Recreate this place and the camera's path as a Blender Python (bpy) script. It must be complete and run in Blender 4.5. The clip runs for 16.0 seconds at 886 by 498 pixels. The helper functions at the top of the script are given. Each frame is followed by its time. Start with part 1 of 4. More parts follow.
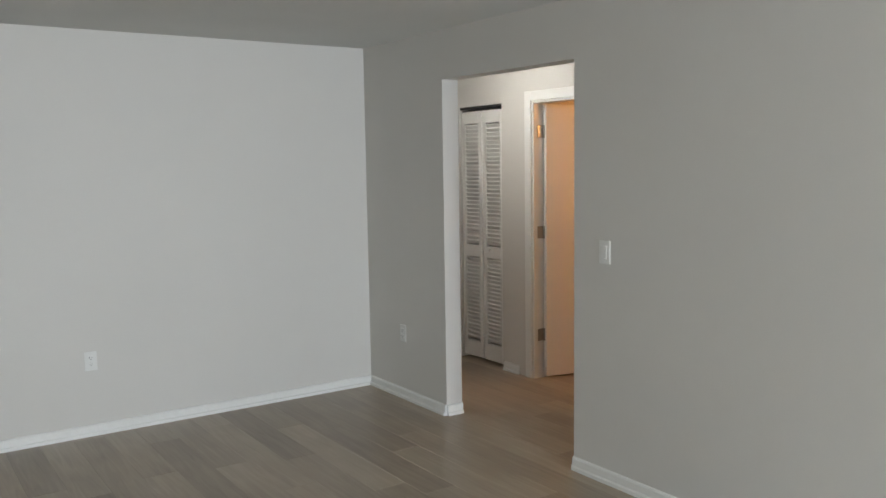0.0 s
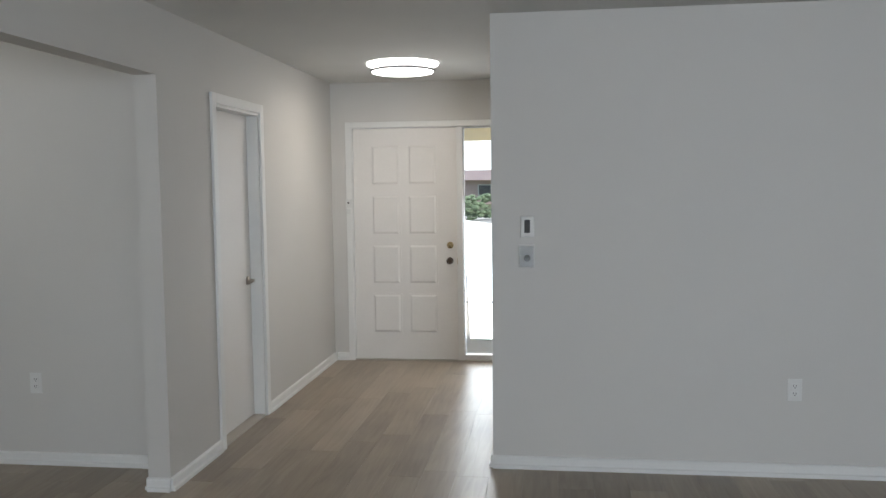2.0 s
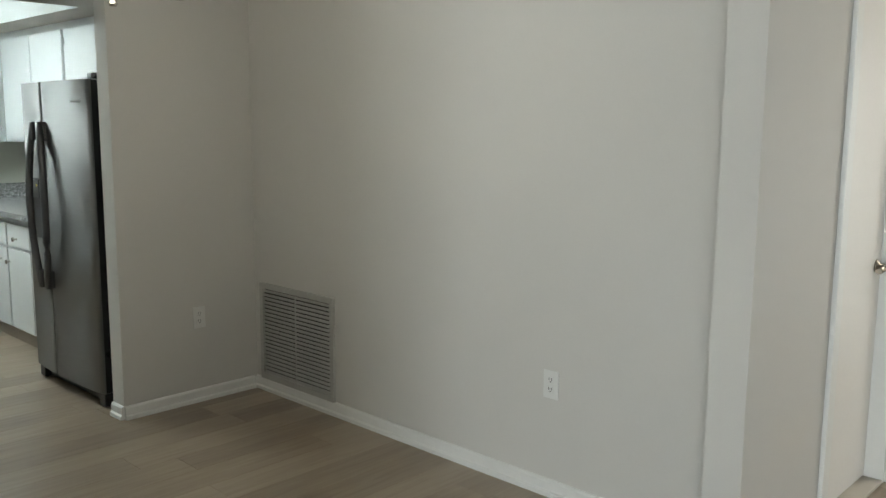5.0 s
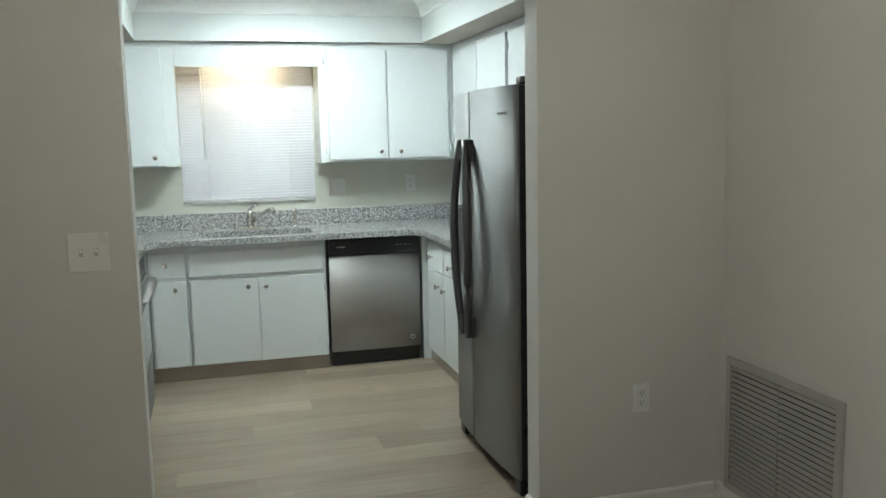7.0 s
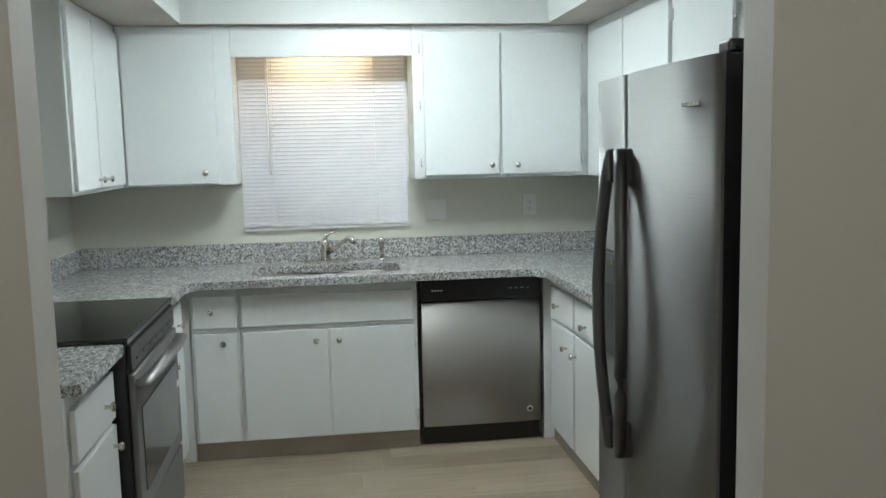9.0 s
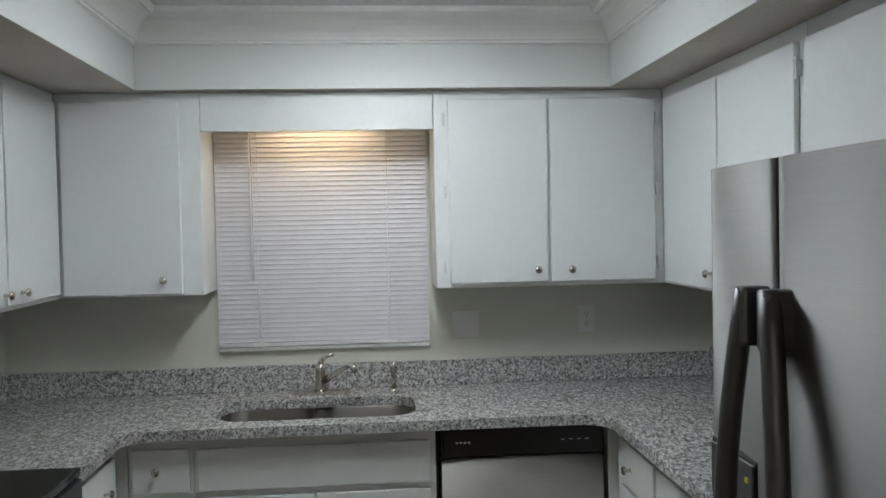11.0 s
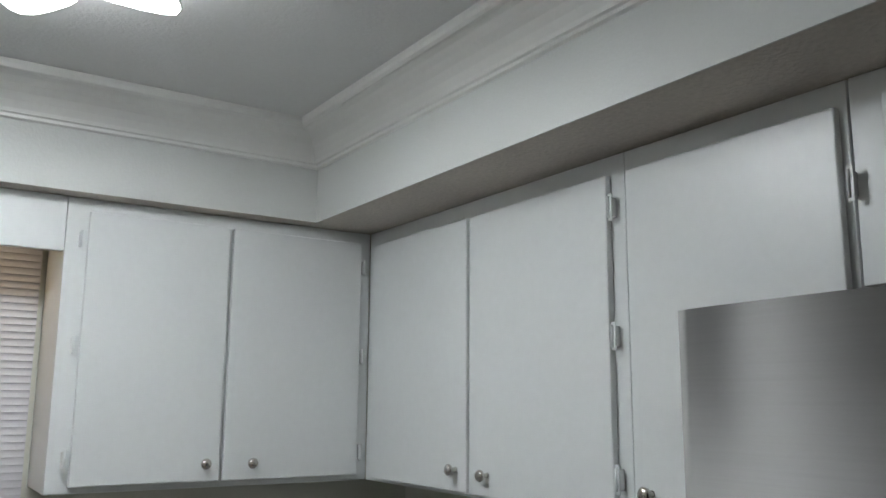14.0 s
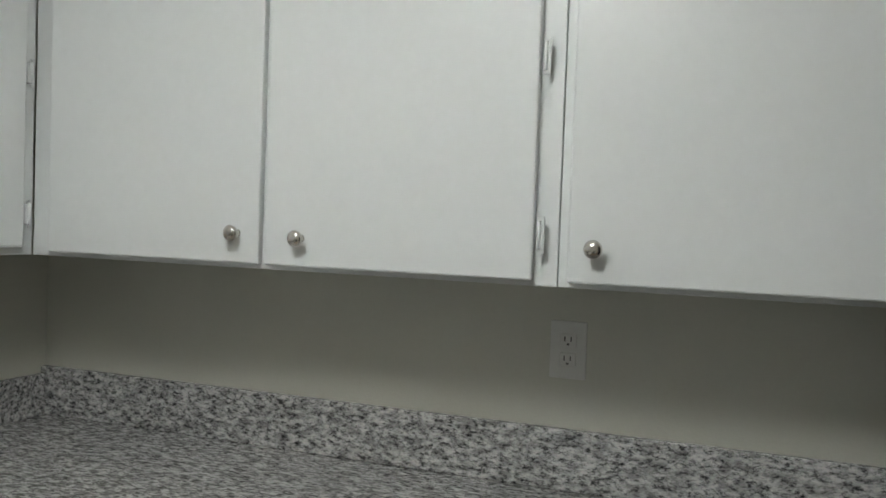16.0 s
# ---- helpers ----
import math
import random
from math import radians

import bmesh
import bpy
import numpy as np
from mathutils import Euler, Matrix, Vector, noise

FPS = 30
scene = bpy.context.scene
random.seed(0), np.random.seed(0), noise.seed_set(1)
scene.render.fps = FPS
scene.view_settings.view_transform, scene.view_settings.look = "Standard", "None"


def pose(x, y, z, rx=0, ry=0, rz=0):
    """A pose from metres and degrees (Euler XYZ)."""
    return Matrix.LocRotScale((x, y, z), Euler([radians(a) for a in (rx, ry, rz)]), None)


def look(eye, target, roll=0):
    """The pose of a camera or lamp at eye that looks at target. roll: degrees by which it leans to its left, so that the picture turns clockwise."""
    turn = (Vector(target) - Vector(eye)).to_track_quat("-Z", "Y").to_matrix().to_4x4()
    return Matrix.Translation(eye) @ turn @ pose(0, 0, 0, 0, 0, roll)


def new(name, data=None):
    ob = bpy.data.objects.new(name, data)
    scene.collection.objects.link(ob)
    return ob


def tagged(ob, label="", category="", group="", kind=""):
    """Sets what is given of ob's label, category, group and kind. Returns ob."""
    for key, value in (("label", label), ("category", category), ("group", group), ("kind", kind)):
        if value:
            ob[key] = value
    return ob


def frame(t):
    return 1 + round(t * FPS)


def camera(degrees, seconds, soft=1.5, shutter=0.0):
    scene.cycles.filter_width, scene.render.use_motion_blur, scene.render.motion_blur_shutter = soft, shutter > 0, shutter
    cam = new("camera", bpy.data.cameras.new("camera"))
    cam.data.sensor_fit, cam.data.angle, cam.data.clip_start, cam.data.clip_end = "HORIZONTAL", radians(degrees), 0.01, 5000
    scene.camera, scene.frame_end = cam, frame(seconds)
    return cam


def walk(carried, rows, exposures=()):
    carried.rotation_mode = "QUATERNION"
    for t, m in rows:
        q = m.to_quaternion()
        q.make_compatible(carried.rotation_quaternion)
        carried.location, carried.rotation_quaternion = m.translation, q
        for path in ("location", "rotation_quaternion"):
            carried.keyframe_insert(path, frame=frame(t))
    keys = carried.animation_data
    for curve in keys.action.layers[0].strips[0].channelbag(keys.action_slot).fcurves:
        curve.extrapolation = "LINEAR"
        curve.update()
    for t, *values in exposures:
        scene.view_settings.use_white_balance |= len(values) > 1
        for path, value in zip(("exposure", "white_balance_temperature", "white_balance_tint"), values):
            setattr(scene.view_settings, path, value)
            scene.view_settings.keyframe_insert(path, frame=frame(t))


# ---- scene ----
cam = camera(55.3, 16.0)
PATH = [
    (0, (0.441, -0.305, 1.639), (1.563, 1.338, 1.431), -0.9),
    (0.5, (0.369, -0.107, 1.593), (1.209, 1.699, 1.408), -0.7),
    (1, (0.324, 0.077, 1.564), (0.83, 2.005, 1.405), -0.9),
    (1.5, (0.317, 0.317, 1.549), (0.421, 2.309, 1.41), -1.2),
    (2, (0.278, 0.548, 1.542), (0.015, 2.525, 1.392), -0.7),
    (2.5, (0.183, 0.815, 1.522), (-0.186, 2.774, 1.364), -0.3),
    (3, (0.083, 1.092, 1.509), (-0.443, 3.014, 1.333), -0.3),
    (3.5, (-0.051, 1.407, 1.491), (-0.921, 3.198, 1.297), -0.1),
    (3.7, (-0.113, 1.522, 1.491), (-1.094, 3.251, 1.269), 0.3),
    (6, (-1.188, 2.639, 1.478), (-2.913, 3.613, 1.203), -0.7),
    (6.5, (-1.442, 2.786, 1.5), (-3.333, 3.379, 1.23), -1.1),
    (7, (-1.744, 2.911, 1.507), (-3.654, 3.44, 1.242), -1.2),
    (7.5, (-2.072, 3.026, 1.503), (-3.994, 3.514, 1.244), -1.4),
    (8, (-2.39, 3.115, 1.497), (-4.35, 3.427, 1.248), -1.3),
    (10.5, (-3.957, 3.356, 1.556), (-5.932, 3.586, 1.347), -1.4),
    (11, (-4.129, 3.421, 1.606), (-6.122, 3.583, 1.545), -1.2),
    (11.5, (-4.245, 3.418, 1.659), (-6.216, 3.59, 1.951), -1.2),
    (12, (-4.334, 3.407, 1.679), (-6.272, 3.563, 2.147), -1.9),
    (12.5, (-4.428, 3.485, 1.662), (-6.346, 3.687, 2.192), -1.0),
    (13, (-4.629, 3.442, 1.623), (-6.461, 4.016, 2.184), 0.2),
    (13.5, (-4.835, 3.332, 1.597), (-6.567, 4.217, 2.064), 0.2),
    (14, (-5.073, 3.28, 1.59), (-6.716, 4.365, 1.944), 0.4),
    (14.5, (-5.327, 3.237, 1.57), (-6.819, 4.534, 1.869), 1.5),
    (15, (-5.589, 3.173, 1.535), (-6.827, 4.735, 1.7), 1.1),
    (15.5, (-5.814, 3.186, 1.454), (-6.84, 4.901, 1.553), 2.1),
    (16, (-6.042, 3.202, 1.446), (-6.747, 5.072, 1.382), 2.1),
]
EXPOSURES = [(0, 0.45, 6350, 9), (0.5, 0.42, 6130, 10.5), (1.0, 0.2, 6020, 11), (2.0, -0.1, 6120, 10.5), (2.5, -0.14, 6250, 8.5), (3.0, -0.08, 6200, 8), (3.5, 0.02, 6480, 8), (6.0, 0.70, 6400, 3), (6.5, 0.66, 6380, 3), (7.0, 0.56, 6350, 2.5), (8.0, 0.38, 6280, 3), (8.8, 0.33, 6350, 6), (10.3, -0.14, 6500, 13), (11.0, -0.5, 6550, 14), (11.5, -0.52, 6580, 15), (12.0, -0.44, 6620, 15), (12.5, -0.46, 6650, 16), (13.0, -0.66, 6600, 14), (13.5, -0.66, 6620, 15), (14.5, -0.57, 6720, 16), (15.0, -0.54, 6880, 16), (15.5, -0.54, 6880, 16), (16.0, -0.36, 7100, 15)]
walk(cam, [(t, look(eye, target, roll)) for t, eye, target, roll in PATH], EXPOSURES)

BACK = -4.5  # rear wall of the living room

# ---- world, sun, large lights ----
SUN_EL, SUN_AZ = 50, 125
world = bpy.data.worlds.new("sky_world")
scene.world = world
world.use_nodes = True
wn = world.node_tree.nodes
sky = wn.new("ShaderNodeTexSky")
sky.sky_type = "NISHITA"
sky.sun_disc = False
sky.sun_elevation, sky.sun_rotation = radians(SUN_EL), radians(SUN_AZ)
world.node_tree.links.new(sky.outputs[0], wn["Background"].inputs[0])
wn["Background"].inputs[1].default_value = 0.15


def lamp(name, kind, at, aim, power, colour, size=0.3, size_y=None):
    d = bpy.data.lights.new(name, kind)
    d.energy, d.color = power, colour
    ob = new(name, d)
    ob.matrix_world = look(at, aim)
    if kind == "AREA":
        d.size = size
        if size_y:
            d.shape, d.size_y = "RECTANGLE", size_y
        else:
            d.shape = "DISK"
    elif kind == "POINT":
        d.shadow_soft_size = size
    return ob


a_el, a_az = radians(SUN_EL), radians(SUN_AZ)
sun_way = Vector((math.sin(a_az) * math.cos(a_el), math.cos(a_az) * math.cos(a_el), math.sin(a_el)))
sun = bpy.data.lights.new("sun", "SUN")
sun.energy, sun.angle, sun.color = 5.0, radians(0.5), (1.0, 0.95, 0.88)
sun_ob = new("sun", sun)
sun_ob.matrix_world = look(sun_way * 60, (0, 0, 0))

# daylight of the rear living-room window, the lit lamps of kitchen, hall, valance and far room
lamp("window_daylight", "AREA", (2.35, BACK + 0.08, 1.3), (2.0, 3.0, 1.2), 245, (0.88, 0.945, 1.0), 1.8, 1.9)
lamp("kitchen_lamp_light", "POINT", (-6.6, 3.45, 2.31), (-6.6, 3.45, 0), 6.5, (0.865, 0.975, 1.0), 0.16)
lamp("kitchen_lamp_down", "AREA", (-6.6, 3.45, 2.35), (-6.6, 3.45, 0), 14, (0.865, 0.975, 1.0), 0.55)
lamp("side_hall_light", "POINT", (3.8, 4.4, 2.28), (3.8, 4.4, 0), 9, (1.0, 0.96, 0.9), 0.12)
lamp("hall_lamp_light", "AREA", (-0.83, 6.75, 2.33), (-0.83, 6.75, 0), 6.5, (1.0, 0.85, 0.68), 0.42)
lamp("valance_lamp_light", "AREA", (-7.66, 3.2, 2.085), (-7.78, 3.2, 1.8), 1.5, (1.0, 0.76, 0.44), 0.4, 0.05)
lamp("far_room_light", "POINT", (5.6, 3.3, 2.1), (5.6, 3.3, 0), 20, (1.0, 0.44, 0.13), 0.12)
lamp("chandelier_light", "POINT", (-3.25, 3.38, 2.0), (-3.2, 3.4, 0), 8.5, (1.0, 0.95, 0.86), 0.2)
lamp("sidelight_daylight", "AREA", (-0.375, 7.93, 1.05), (-0.5, 5.0, 0.2), 9, (0.95, 0.98, 1.0), 0.26, 1.9)


# ---- materials ----
def nodes_of(name):
    m = bpy.data.materials.new(name)
    m.use_nodes = True
    t = m.node_tree
    return m, t, t.nodes["Principled BSDF"]


def mat(name, colour, rough=0.5, metal=0.0, vary=0.06, scale=3.0, fine=90.0, bump=0.05, coat=0.0, stretch=None, brushed=0.0):
    """Base colour broken at two scales, with a fine relief."""
    m, t, b = nodes_of(name)
    n, l = t.nodes, t.links
    co = n.new("ShaderNodeTexCoord")
    mp = n.new("ShaderNodeMapping")
    mp.inputs["Scale"].default_value = stretch or (1, 1, 1)
    l.new(co.outputs["Object"], mp.inputs[0])
    big, small = n.new("ShaderNodeTexNoise"), n.new("ShaderNodeTexNoise")
    big.inputs["Scale"].default_value, small.inputs["Scale"].default_value = scale, fine
    big.inputs["Detail"].default_value, small.inputs["Detail"].default_value = 5, 3
    l.new(co.outputs["Object"], big.inputs["Vector"])
    l.new(mp.outputs[0], small.inputs["Vector"])
    mix = n.new("ShaderNodeMath")
    mix.operation = "MULTIPLY_ADD"
    mix.inputs[1].default_value = 0.4
    l.new(small.outputs["Fac"], mix.inputs[0])
    sc = n.new("ShaderNodeMath")
    sc.operation = "MULTIPLY"
    sc.inputs[1].default_value = 0.6
    l.new(big.outputs["Fac"], sc.inputs[0])
    l.new(sc.outputs[0], mix.inputs[2])
    rmp = n.new("ShaderNodeValToRGB")
    rmp.color_ramp.elements[0].position, rmp.color_ramp.elements[1].position = 0.3, 0.7
    rmp.color_ramp.elements[0].color = (*[c * (1 - vary) for c in colour], 1)
    rmp.color_ramp.elements[1].color = (*[min(1, c * (1 + vary)) for c in colour], 1)
    l.new(mix.outputs[0], rmp.inputs[0])
    l.new(rmp.outputs[0], b.inputs["Base Color"])
    rr = n.new("ShaderNodeMapRange")
    rr.inputs["To Min"].default_value, rr.inputs["To Max"].default_value = max(0, rough - 0.07), min(1, rough + 0.07)
    l.new(big.outputs["Fac"], rr.inputs[0])
    l.new(rr.outputs[0], b.inputs["Roughness"])
    b.inputs["Metallic"].default_value = metal
    b.inputs["Coat Weight"].default_value = coat
    if brushed:  # horizontal brushing: reflections smear upright
        tg = n.new("ShaderNodeTangent")
        tg.direction_type, tg.axis = "RADIAL", "Z"
        l.new(tg.outputs[0], b.inputs["Tangent"])
        b.inputs["Anisotropic"].default_value, b.inputs["Anisotropic Rotation"].default_value = brushed, 0.25
    if bump:
        bp = n.new("ShaderNodeBump")
        bp.inputs["Strength"].default_value, bp.inputs["Distance"].default_value = bump, 0.004
        l.new(small.outputs["Fac"], bp.inputs["Height"])
        l.new(bp.outputs[0], b.inputs["Normal"])
    return m


def glow(name, colour, strength):
    m, t, b = nodes_of(name)
    b.inputs["Base Color"].default_value = (0.9, 0.9, 0.9, 1)
    b.inputs["Emission Color"].default_value = (*colour, 1)
    b.inputs["Emission Strength"].default_value = strength
    return m


def plank_mat():
    m, t, b = nodes_of("oak_plank")
    n, l = t.nodes, t.links
    co, info = n.new("ShaderNodeTexCoord"), n.new("ShaderNodeObjectInfo")
    geo = n.new("ShaderNodeNewGeometry")
    rnd = n.new("ShaderNodeMath")
    rnd.operation = "ADD"
    l.new(info.outputs["Random"], rnd.inputs[0])
    l.new(geo.outputs["Random Per Island"], rnd.inputs[1])
    off = n.new("ShaderNodeVectorMath")
    off.operation = "SCALE"
    off.inputs[0].default_value = (7.3, 3.1, 5.7)
    l.new(rnd.outputs[0], off.inputs["Scale"])
    add = n.new("ShaderNodeVectorMath")
    l.new(geo.outputs["Position"], add.inputs[0])
    l.new(off.outputs[0], add.inputs[1])
    mp = n.new("ShaderNodeMapping")
    mp.inputs["Scale"].default_value = (14, 0.9, 1)
    l.new(add.outputs[0], mp.inputs[0])
    grain = n.new("ShaderNodeTexNoise")
    grain.inputs["Scale"].default_value, grain.inputs["Detail"].default_value, grain.inputs["Distortion"].default_value = 2.2, 7, 1.1
    l.new(mp.outputs[0], grain.inputs["Vector"])
    cloud = n.new("ShaderNodeTexNoise")
    cloud.inputs["Scale"].default_value = 2.0
    l.new(add.outputs[0], cloud.inputs["Vector"])
    s = n.new("ShaderNodeMath")
    s.operation = "MULTIPLY_ADD"
    s.inputs[1].default_value = 0.42
    l.new(grain.outputs["Fac"], s.inputs[0])
    s2 = n.new("ShaderNodeMath")
    s2.operation = "MULTIPLY_ADD"
    s2.inputs[1].default_value = 0.3
    l.new(cloud.outputs["Fac"], s2.inputs[0])
    fr = n.new("ShaderNodeMath")
    fr.operation = "FRACT"
    l.new(rnd.outputs[0], fr.inputs[0])
    s3 = n.new("ShaderNodeMath")
    s3.operation = "MULTIPLY"
    s3.inputs[1].default_value = 0.26
    l.new(fr.outputs[0], s3.inputs[0])
    l.new(s3.outputs[0], s2.inputs[2])
    l.new(s2.outputs[0], s.inputs[2])
    rmp = n.new("ShaderNodeValToRGB")
    e = rmp.color_ramp.elements
    e[0].position, e[0].color = 0.25, (0.185, 0.143, 0.10, 1)
    e[1].position, e[1].color = 0.75, (0.405, 0.335, 0.252, 1)
    mid = e.new(0.5)
    mid.color = (0.30, 0.24, 0.172, 1)
    l.new(s.outputs[0], rmp.inputs[0])
    l.new(rmp.outputs[0], b.inputs["Base Color"])
    b.inputs["Roughness"].default_value = 0.34
    b.inputs["Specular IOR Level"].default_value = 0.75
    bp = n.new("ShaderNodeBump")
    bp.inputs["Strength"].default_value, bp.inputs["Distance"].default_value = 0.12, 0.002
    l.new(grain.outputs["Fac"], bp.inputs["Height"])
    l.new(bp.outputs[0], b.inputs["Normal"])
    return m


def granite_mat():
    m, t, b = nodes_of("granite")
    n, l = t.nodes, t.links
    co = n.new("ShaderNodeTexCoord")
    warp = n.new("ShaderNodeTexNoise")
    warp.inputs["Scale"].default_value, warp.inputs["Detail"].default_value = 100, 7
    warp.inputs["Roughness"].default_value = 0.75
    blot = n.new("ShaderNodeTexNoise")
    blot.inputs["Scale"].default_value, blot.inputs["Detail"].default_value = 55, 8
    vor = n.new("ShaderNodeTexVoronoi")
    vor.inputs["Scale"].default_value = 260
    slant = n.new("ShaderNodeMapping")  # flecks lie aslant, a little longer than wide
    slant.inputs["Rotation"].default_value, slant.inputs["Scale"].default_value = (0.5, 0.6, 0.7), (0.62, 1.15, 1.15)
    l.new(co.outputs["Object"], slant.inputs[0])
    for k in (warp, blot, vor):
        l.new(slant.outputs[0], k.inputs["Vector"])
    r1 = n.new("ShaderNodeValToRGB")
    e = r1.color_ramp.elements
    e[0].position, e[0].color = 0.36, (0.018, 0.018, 0.02, 1)
    e[1].position, e[1].color = 0.56, (0.59, 0.565, 0.50, 1)
    k = e.new(0.425)
    k.color = (0.15, 0.15, 0.15, 1)
    k = e.new(0.475)
    k.color = (0.36, 0.35, 0.335, 1)
    l.new(warp.outputs["Fac"], r1.inputs[0])
    r2 = n.new("ShaderNodeValToRGB")
    e = r2.color_ramp.elements
    e[0].position, e[0].color = 0.38, (0.3, 0.3, 0.31, 1)
    e[1].position, e[1].color = 0.58, (1, 1, 1, 1)
    l.new(blot.outputs["Fac"], r2.inputs[0])
    mx = n.new("ShaderNodeMix")
    mx.data_type, mx.blend_type = "RGBA", "MULTIPLY"
    mx.inputs[0].default_value = 0.68
    l.new(r1.outputs[0], mx.inputs[6])
    l.new(r2.outputs[0], mx.inputs[7])
    mx2 = n.new("ShaderNodeMix")
    mx2.data_type, mx2.blend_type = "RGBA", "OVERLAY"
    mx2.inputs[0].default_value = 0.22
    l.new(mx.outputs[2], mx2.inputs[6])
    l.new(vor.outputs["Color"], mx2.inputs[7])
    hs = n.new("ShaderNodeHueSaturation")
    hs.inputs["Saturation"].default_value = 0.15
    l.new(mx2.outputs[2], hs.inputs["Color"])
    l.new(hs.outputs[0], b.inputs["Base Color"])
    b.inputs["Roughness"].default_value = 0.16
    return m


def glass_mat(name, tint=(0.95, 0.98, 0.97), rough=0.0, ior=1.45):
    m, t, b = nodes_of(name)
    b.inputs["Base Color"].default_value = (*tint, 1)
    b.inputs["Roughness"].default_value = rough
    b.inputs["Transmission Weight"].default_value = 1.0
    b.inputs["IOR"].default_value = ior
    return m


WALL = mat("wall_paint", (0.61, 0.595, 0.565), 0.6, vary=0.025, scale=1.1, fine=160, bump=0.10)
KWALL = mat("kitchen_wall_paint", (0.60, 0.60, 0.53), 0.5, vary=0.025, scale=1.1, fine=160, bump=0.10)
CEIL = mat("ceiling_texture", (0.62, 0.62, 0.60), 0.8, vary=0.05, scale=2, fine=95, bump=0.6)
# browner and darker than CEIL: the soffit's shade is put into its base colour
SOFFIT = mat("soffit_shaded_texture", (0.53, 0.485, 0.435), 0.8, vary=0.16, scale=2, fine=85, bump=1.0)
TRAY = mat("tray_paint", (0.62, 0.635, 0.62), 0.55, vary=0.03, scale=1, fine=140, bump=0.15)
TRIM = mat("trim_paint", (0.76, 0.76, 0.74), 0.35, vary=0.03, scale=2, fine=60, bump=0.04)
DOORP = mat("door_paint", (0.76, 0.74, 0.71), 0.38, vary=0.03, scale=2, fine=80, bump=0.05)
CAB = mat("cabinet_paint", (0.70, 0.723, 0.723), 0.34, vary=0.03, scale=1.6, fine=45, bump=0.07)
GAP = mat("cabinet_frame_paint", (0.58, 0.59, 0.58), 0.45, vary=0.05, scale=3, fine=60, bump=0.1)
TOE = mat("toe_kick_wood", (0.36, 0.31, 0.26), 0.5, vary=0.15, scale=4, fine=30, bump=0.1, stretch=(1, 0.1, 6))
STEEL = mat("brushed_steel", (0.36, 0.345, 0.325), 0.54, 1.0, vary=0.05, scale=1.5, fine=260, bump=0.03, stretch=(0.02, 0.02, 1), brushed=0.7)
FRSTEEL = mat("fridge_steel", (0.25, 0.247, 0.242), 0.66, 1.0, vary=0.06, scale=1.2, fine=260, bump=0.03, stretch=(0.02, 0.02, 1), brushed=0.6)
SINKSTEEL = mat("sink_steel", (0.20, 0.185, 0.17), 0.3, 1.0, vary=0.08, scale=6, fine=200, bump=0.03)
STEELDK = mat("grey_metal", (0.15, 0.15, 0.153), 0.44, 0.9, vary=0.08, scale=3, fine=120, bump=0.03)
CHROME = mat("satin_nickel", (0.62, 0.59, 0.55), 0.2, 1.0, vary=0.05, scale=20, fine=200, bump=0.02)
BLACK = mat("black_plastic", (0.012, 0.012, 0.013), 0.3, vary=0.2, scale=6, fine=200, bump=0.04)
BLKGLASS = mat("black_glass", (0.010, 0.010, 0.011), 0.06, vary=0.1, scale=6, fine=60, bump=0.0, coat=0.4)
OVENGL = mat("oven_glass", (0.06, 0.062, 0.065), 0.15, vary=0.1, scale=6, fine=60, bump=0.0, coat=0.3)
PLATE = mat("plate_plastic", (0.70, 0.70, 0.68), 0.3, vary=0.02, scale=8, fine=100, bump=0.02)
VENTM = mat("vent_enamel", (0.46, 0.455, 0.43), 0.4, 0.2, vary=0.05, scale=6, fine=80, bump=0.05)
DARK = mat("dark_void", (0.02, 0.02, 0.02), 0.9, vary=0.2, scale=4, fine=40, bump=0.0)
BLIND = mat("blind_vinyl", (0.62, 0.61, 0.645), 0.4, vary=0.02, scale=5, fine=60, bump=0.02)
BRASS = mat("aged_brass", (0.42, 0.33, 0.18), 0.28, 1.0, vary=0.1, scale=30, fine=200, bump=0.03)
BRONZE = mat("dark_bronze", (0.10, 0.075, 0.055), 0.3, 1.0, vary=0.1, scale=30, fine=200, bump=0.03)
HINGE = mat("hinge_nickel", (0.36, 0.33, 0.29), 0.3, 1.0, vary=0.1, scale=30, fine=200, bump=0.03)
GRAIN = granite_mat()
PLANK = plank_mat()
CONC = mat("concrete", (0.55, 0.53, 0.50), 0.85, vary=0.08, scale=0.6, fine=25, bump=0.3)
GRASS = mat("lawn", (0.09, 0.11, 0.04), 0.9, vary=0.3, scale=0.5, fine=30, bump=0.5)
LEAF = mat("hedge_leaf", (0.22, 0.29, 0.17), 0.6, vary=0.25, scale=3, fine=40, bump=0.2)
ROOFM = mat("roof_shingle", (0.32, 0.25, 0.24), 0.85, vary=0.15, scale=1, fine=20, bump=0.4)
STUCCO = mat("stucco", (0.62, 0.47, 0.45), 0.85, vary=0.08, scale=1, fine=40, bump=0.3)
PORCH = mat("porch_soffit_paint", (0.75, 0.62, 0.32), 0.6, vary=0.05, scale=1, fine=40, bump=0.1)
PANE = glass_mat("window_glass")
THINGLASS = glass_mat("shade_glass", (0.92, 0.93, 0.93), 0.0, 1.06)
LEDK = glow("kitchen_led", (0.90, 0.98, 1.0), 17.0)
LEDH = glow("hall_led", (1.0, 0.93, 0.84), 7.0)
BULB = glow("chandelier_bulb", (1.0, 0.93, 0.82), 6.0)


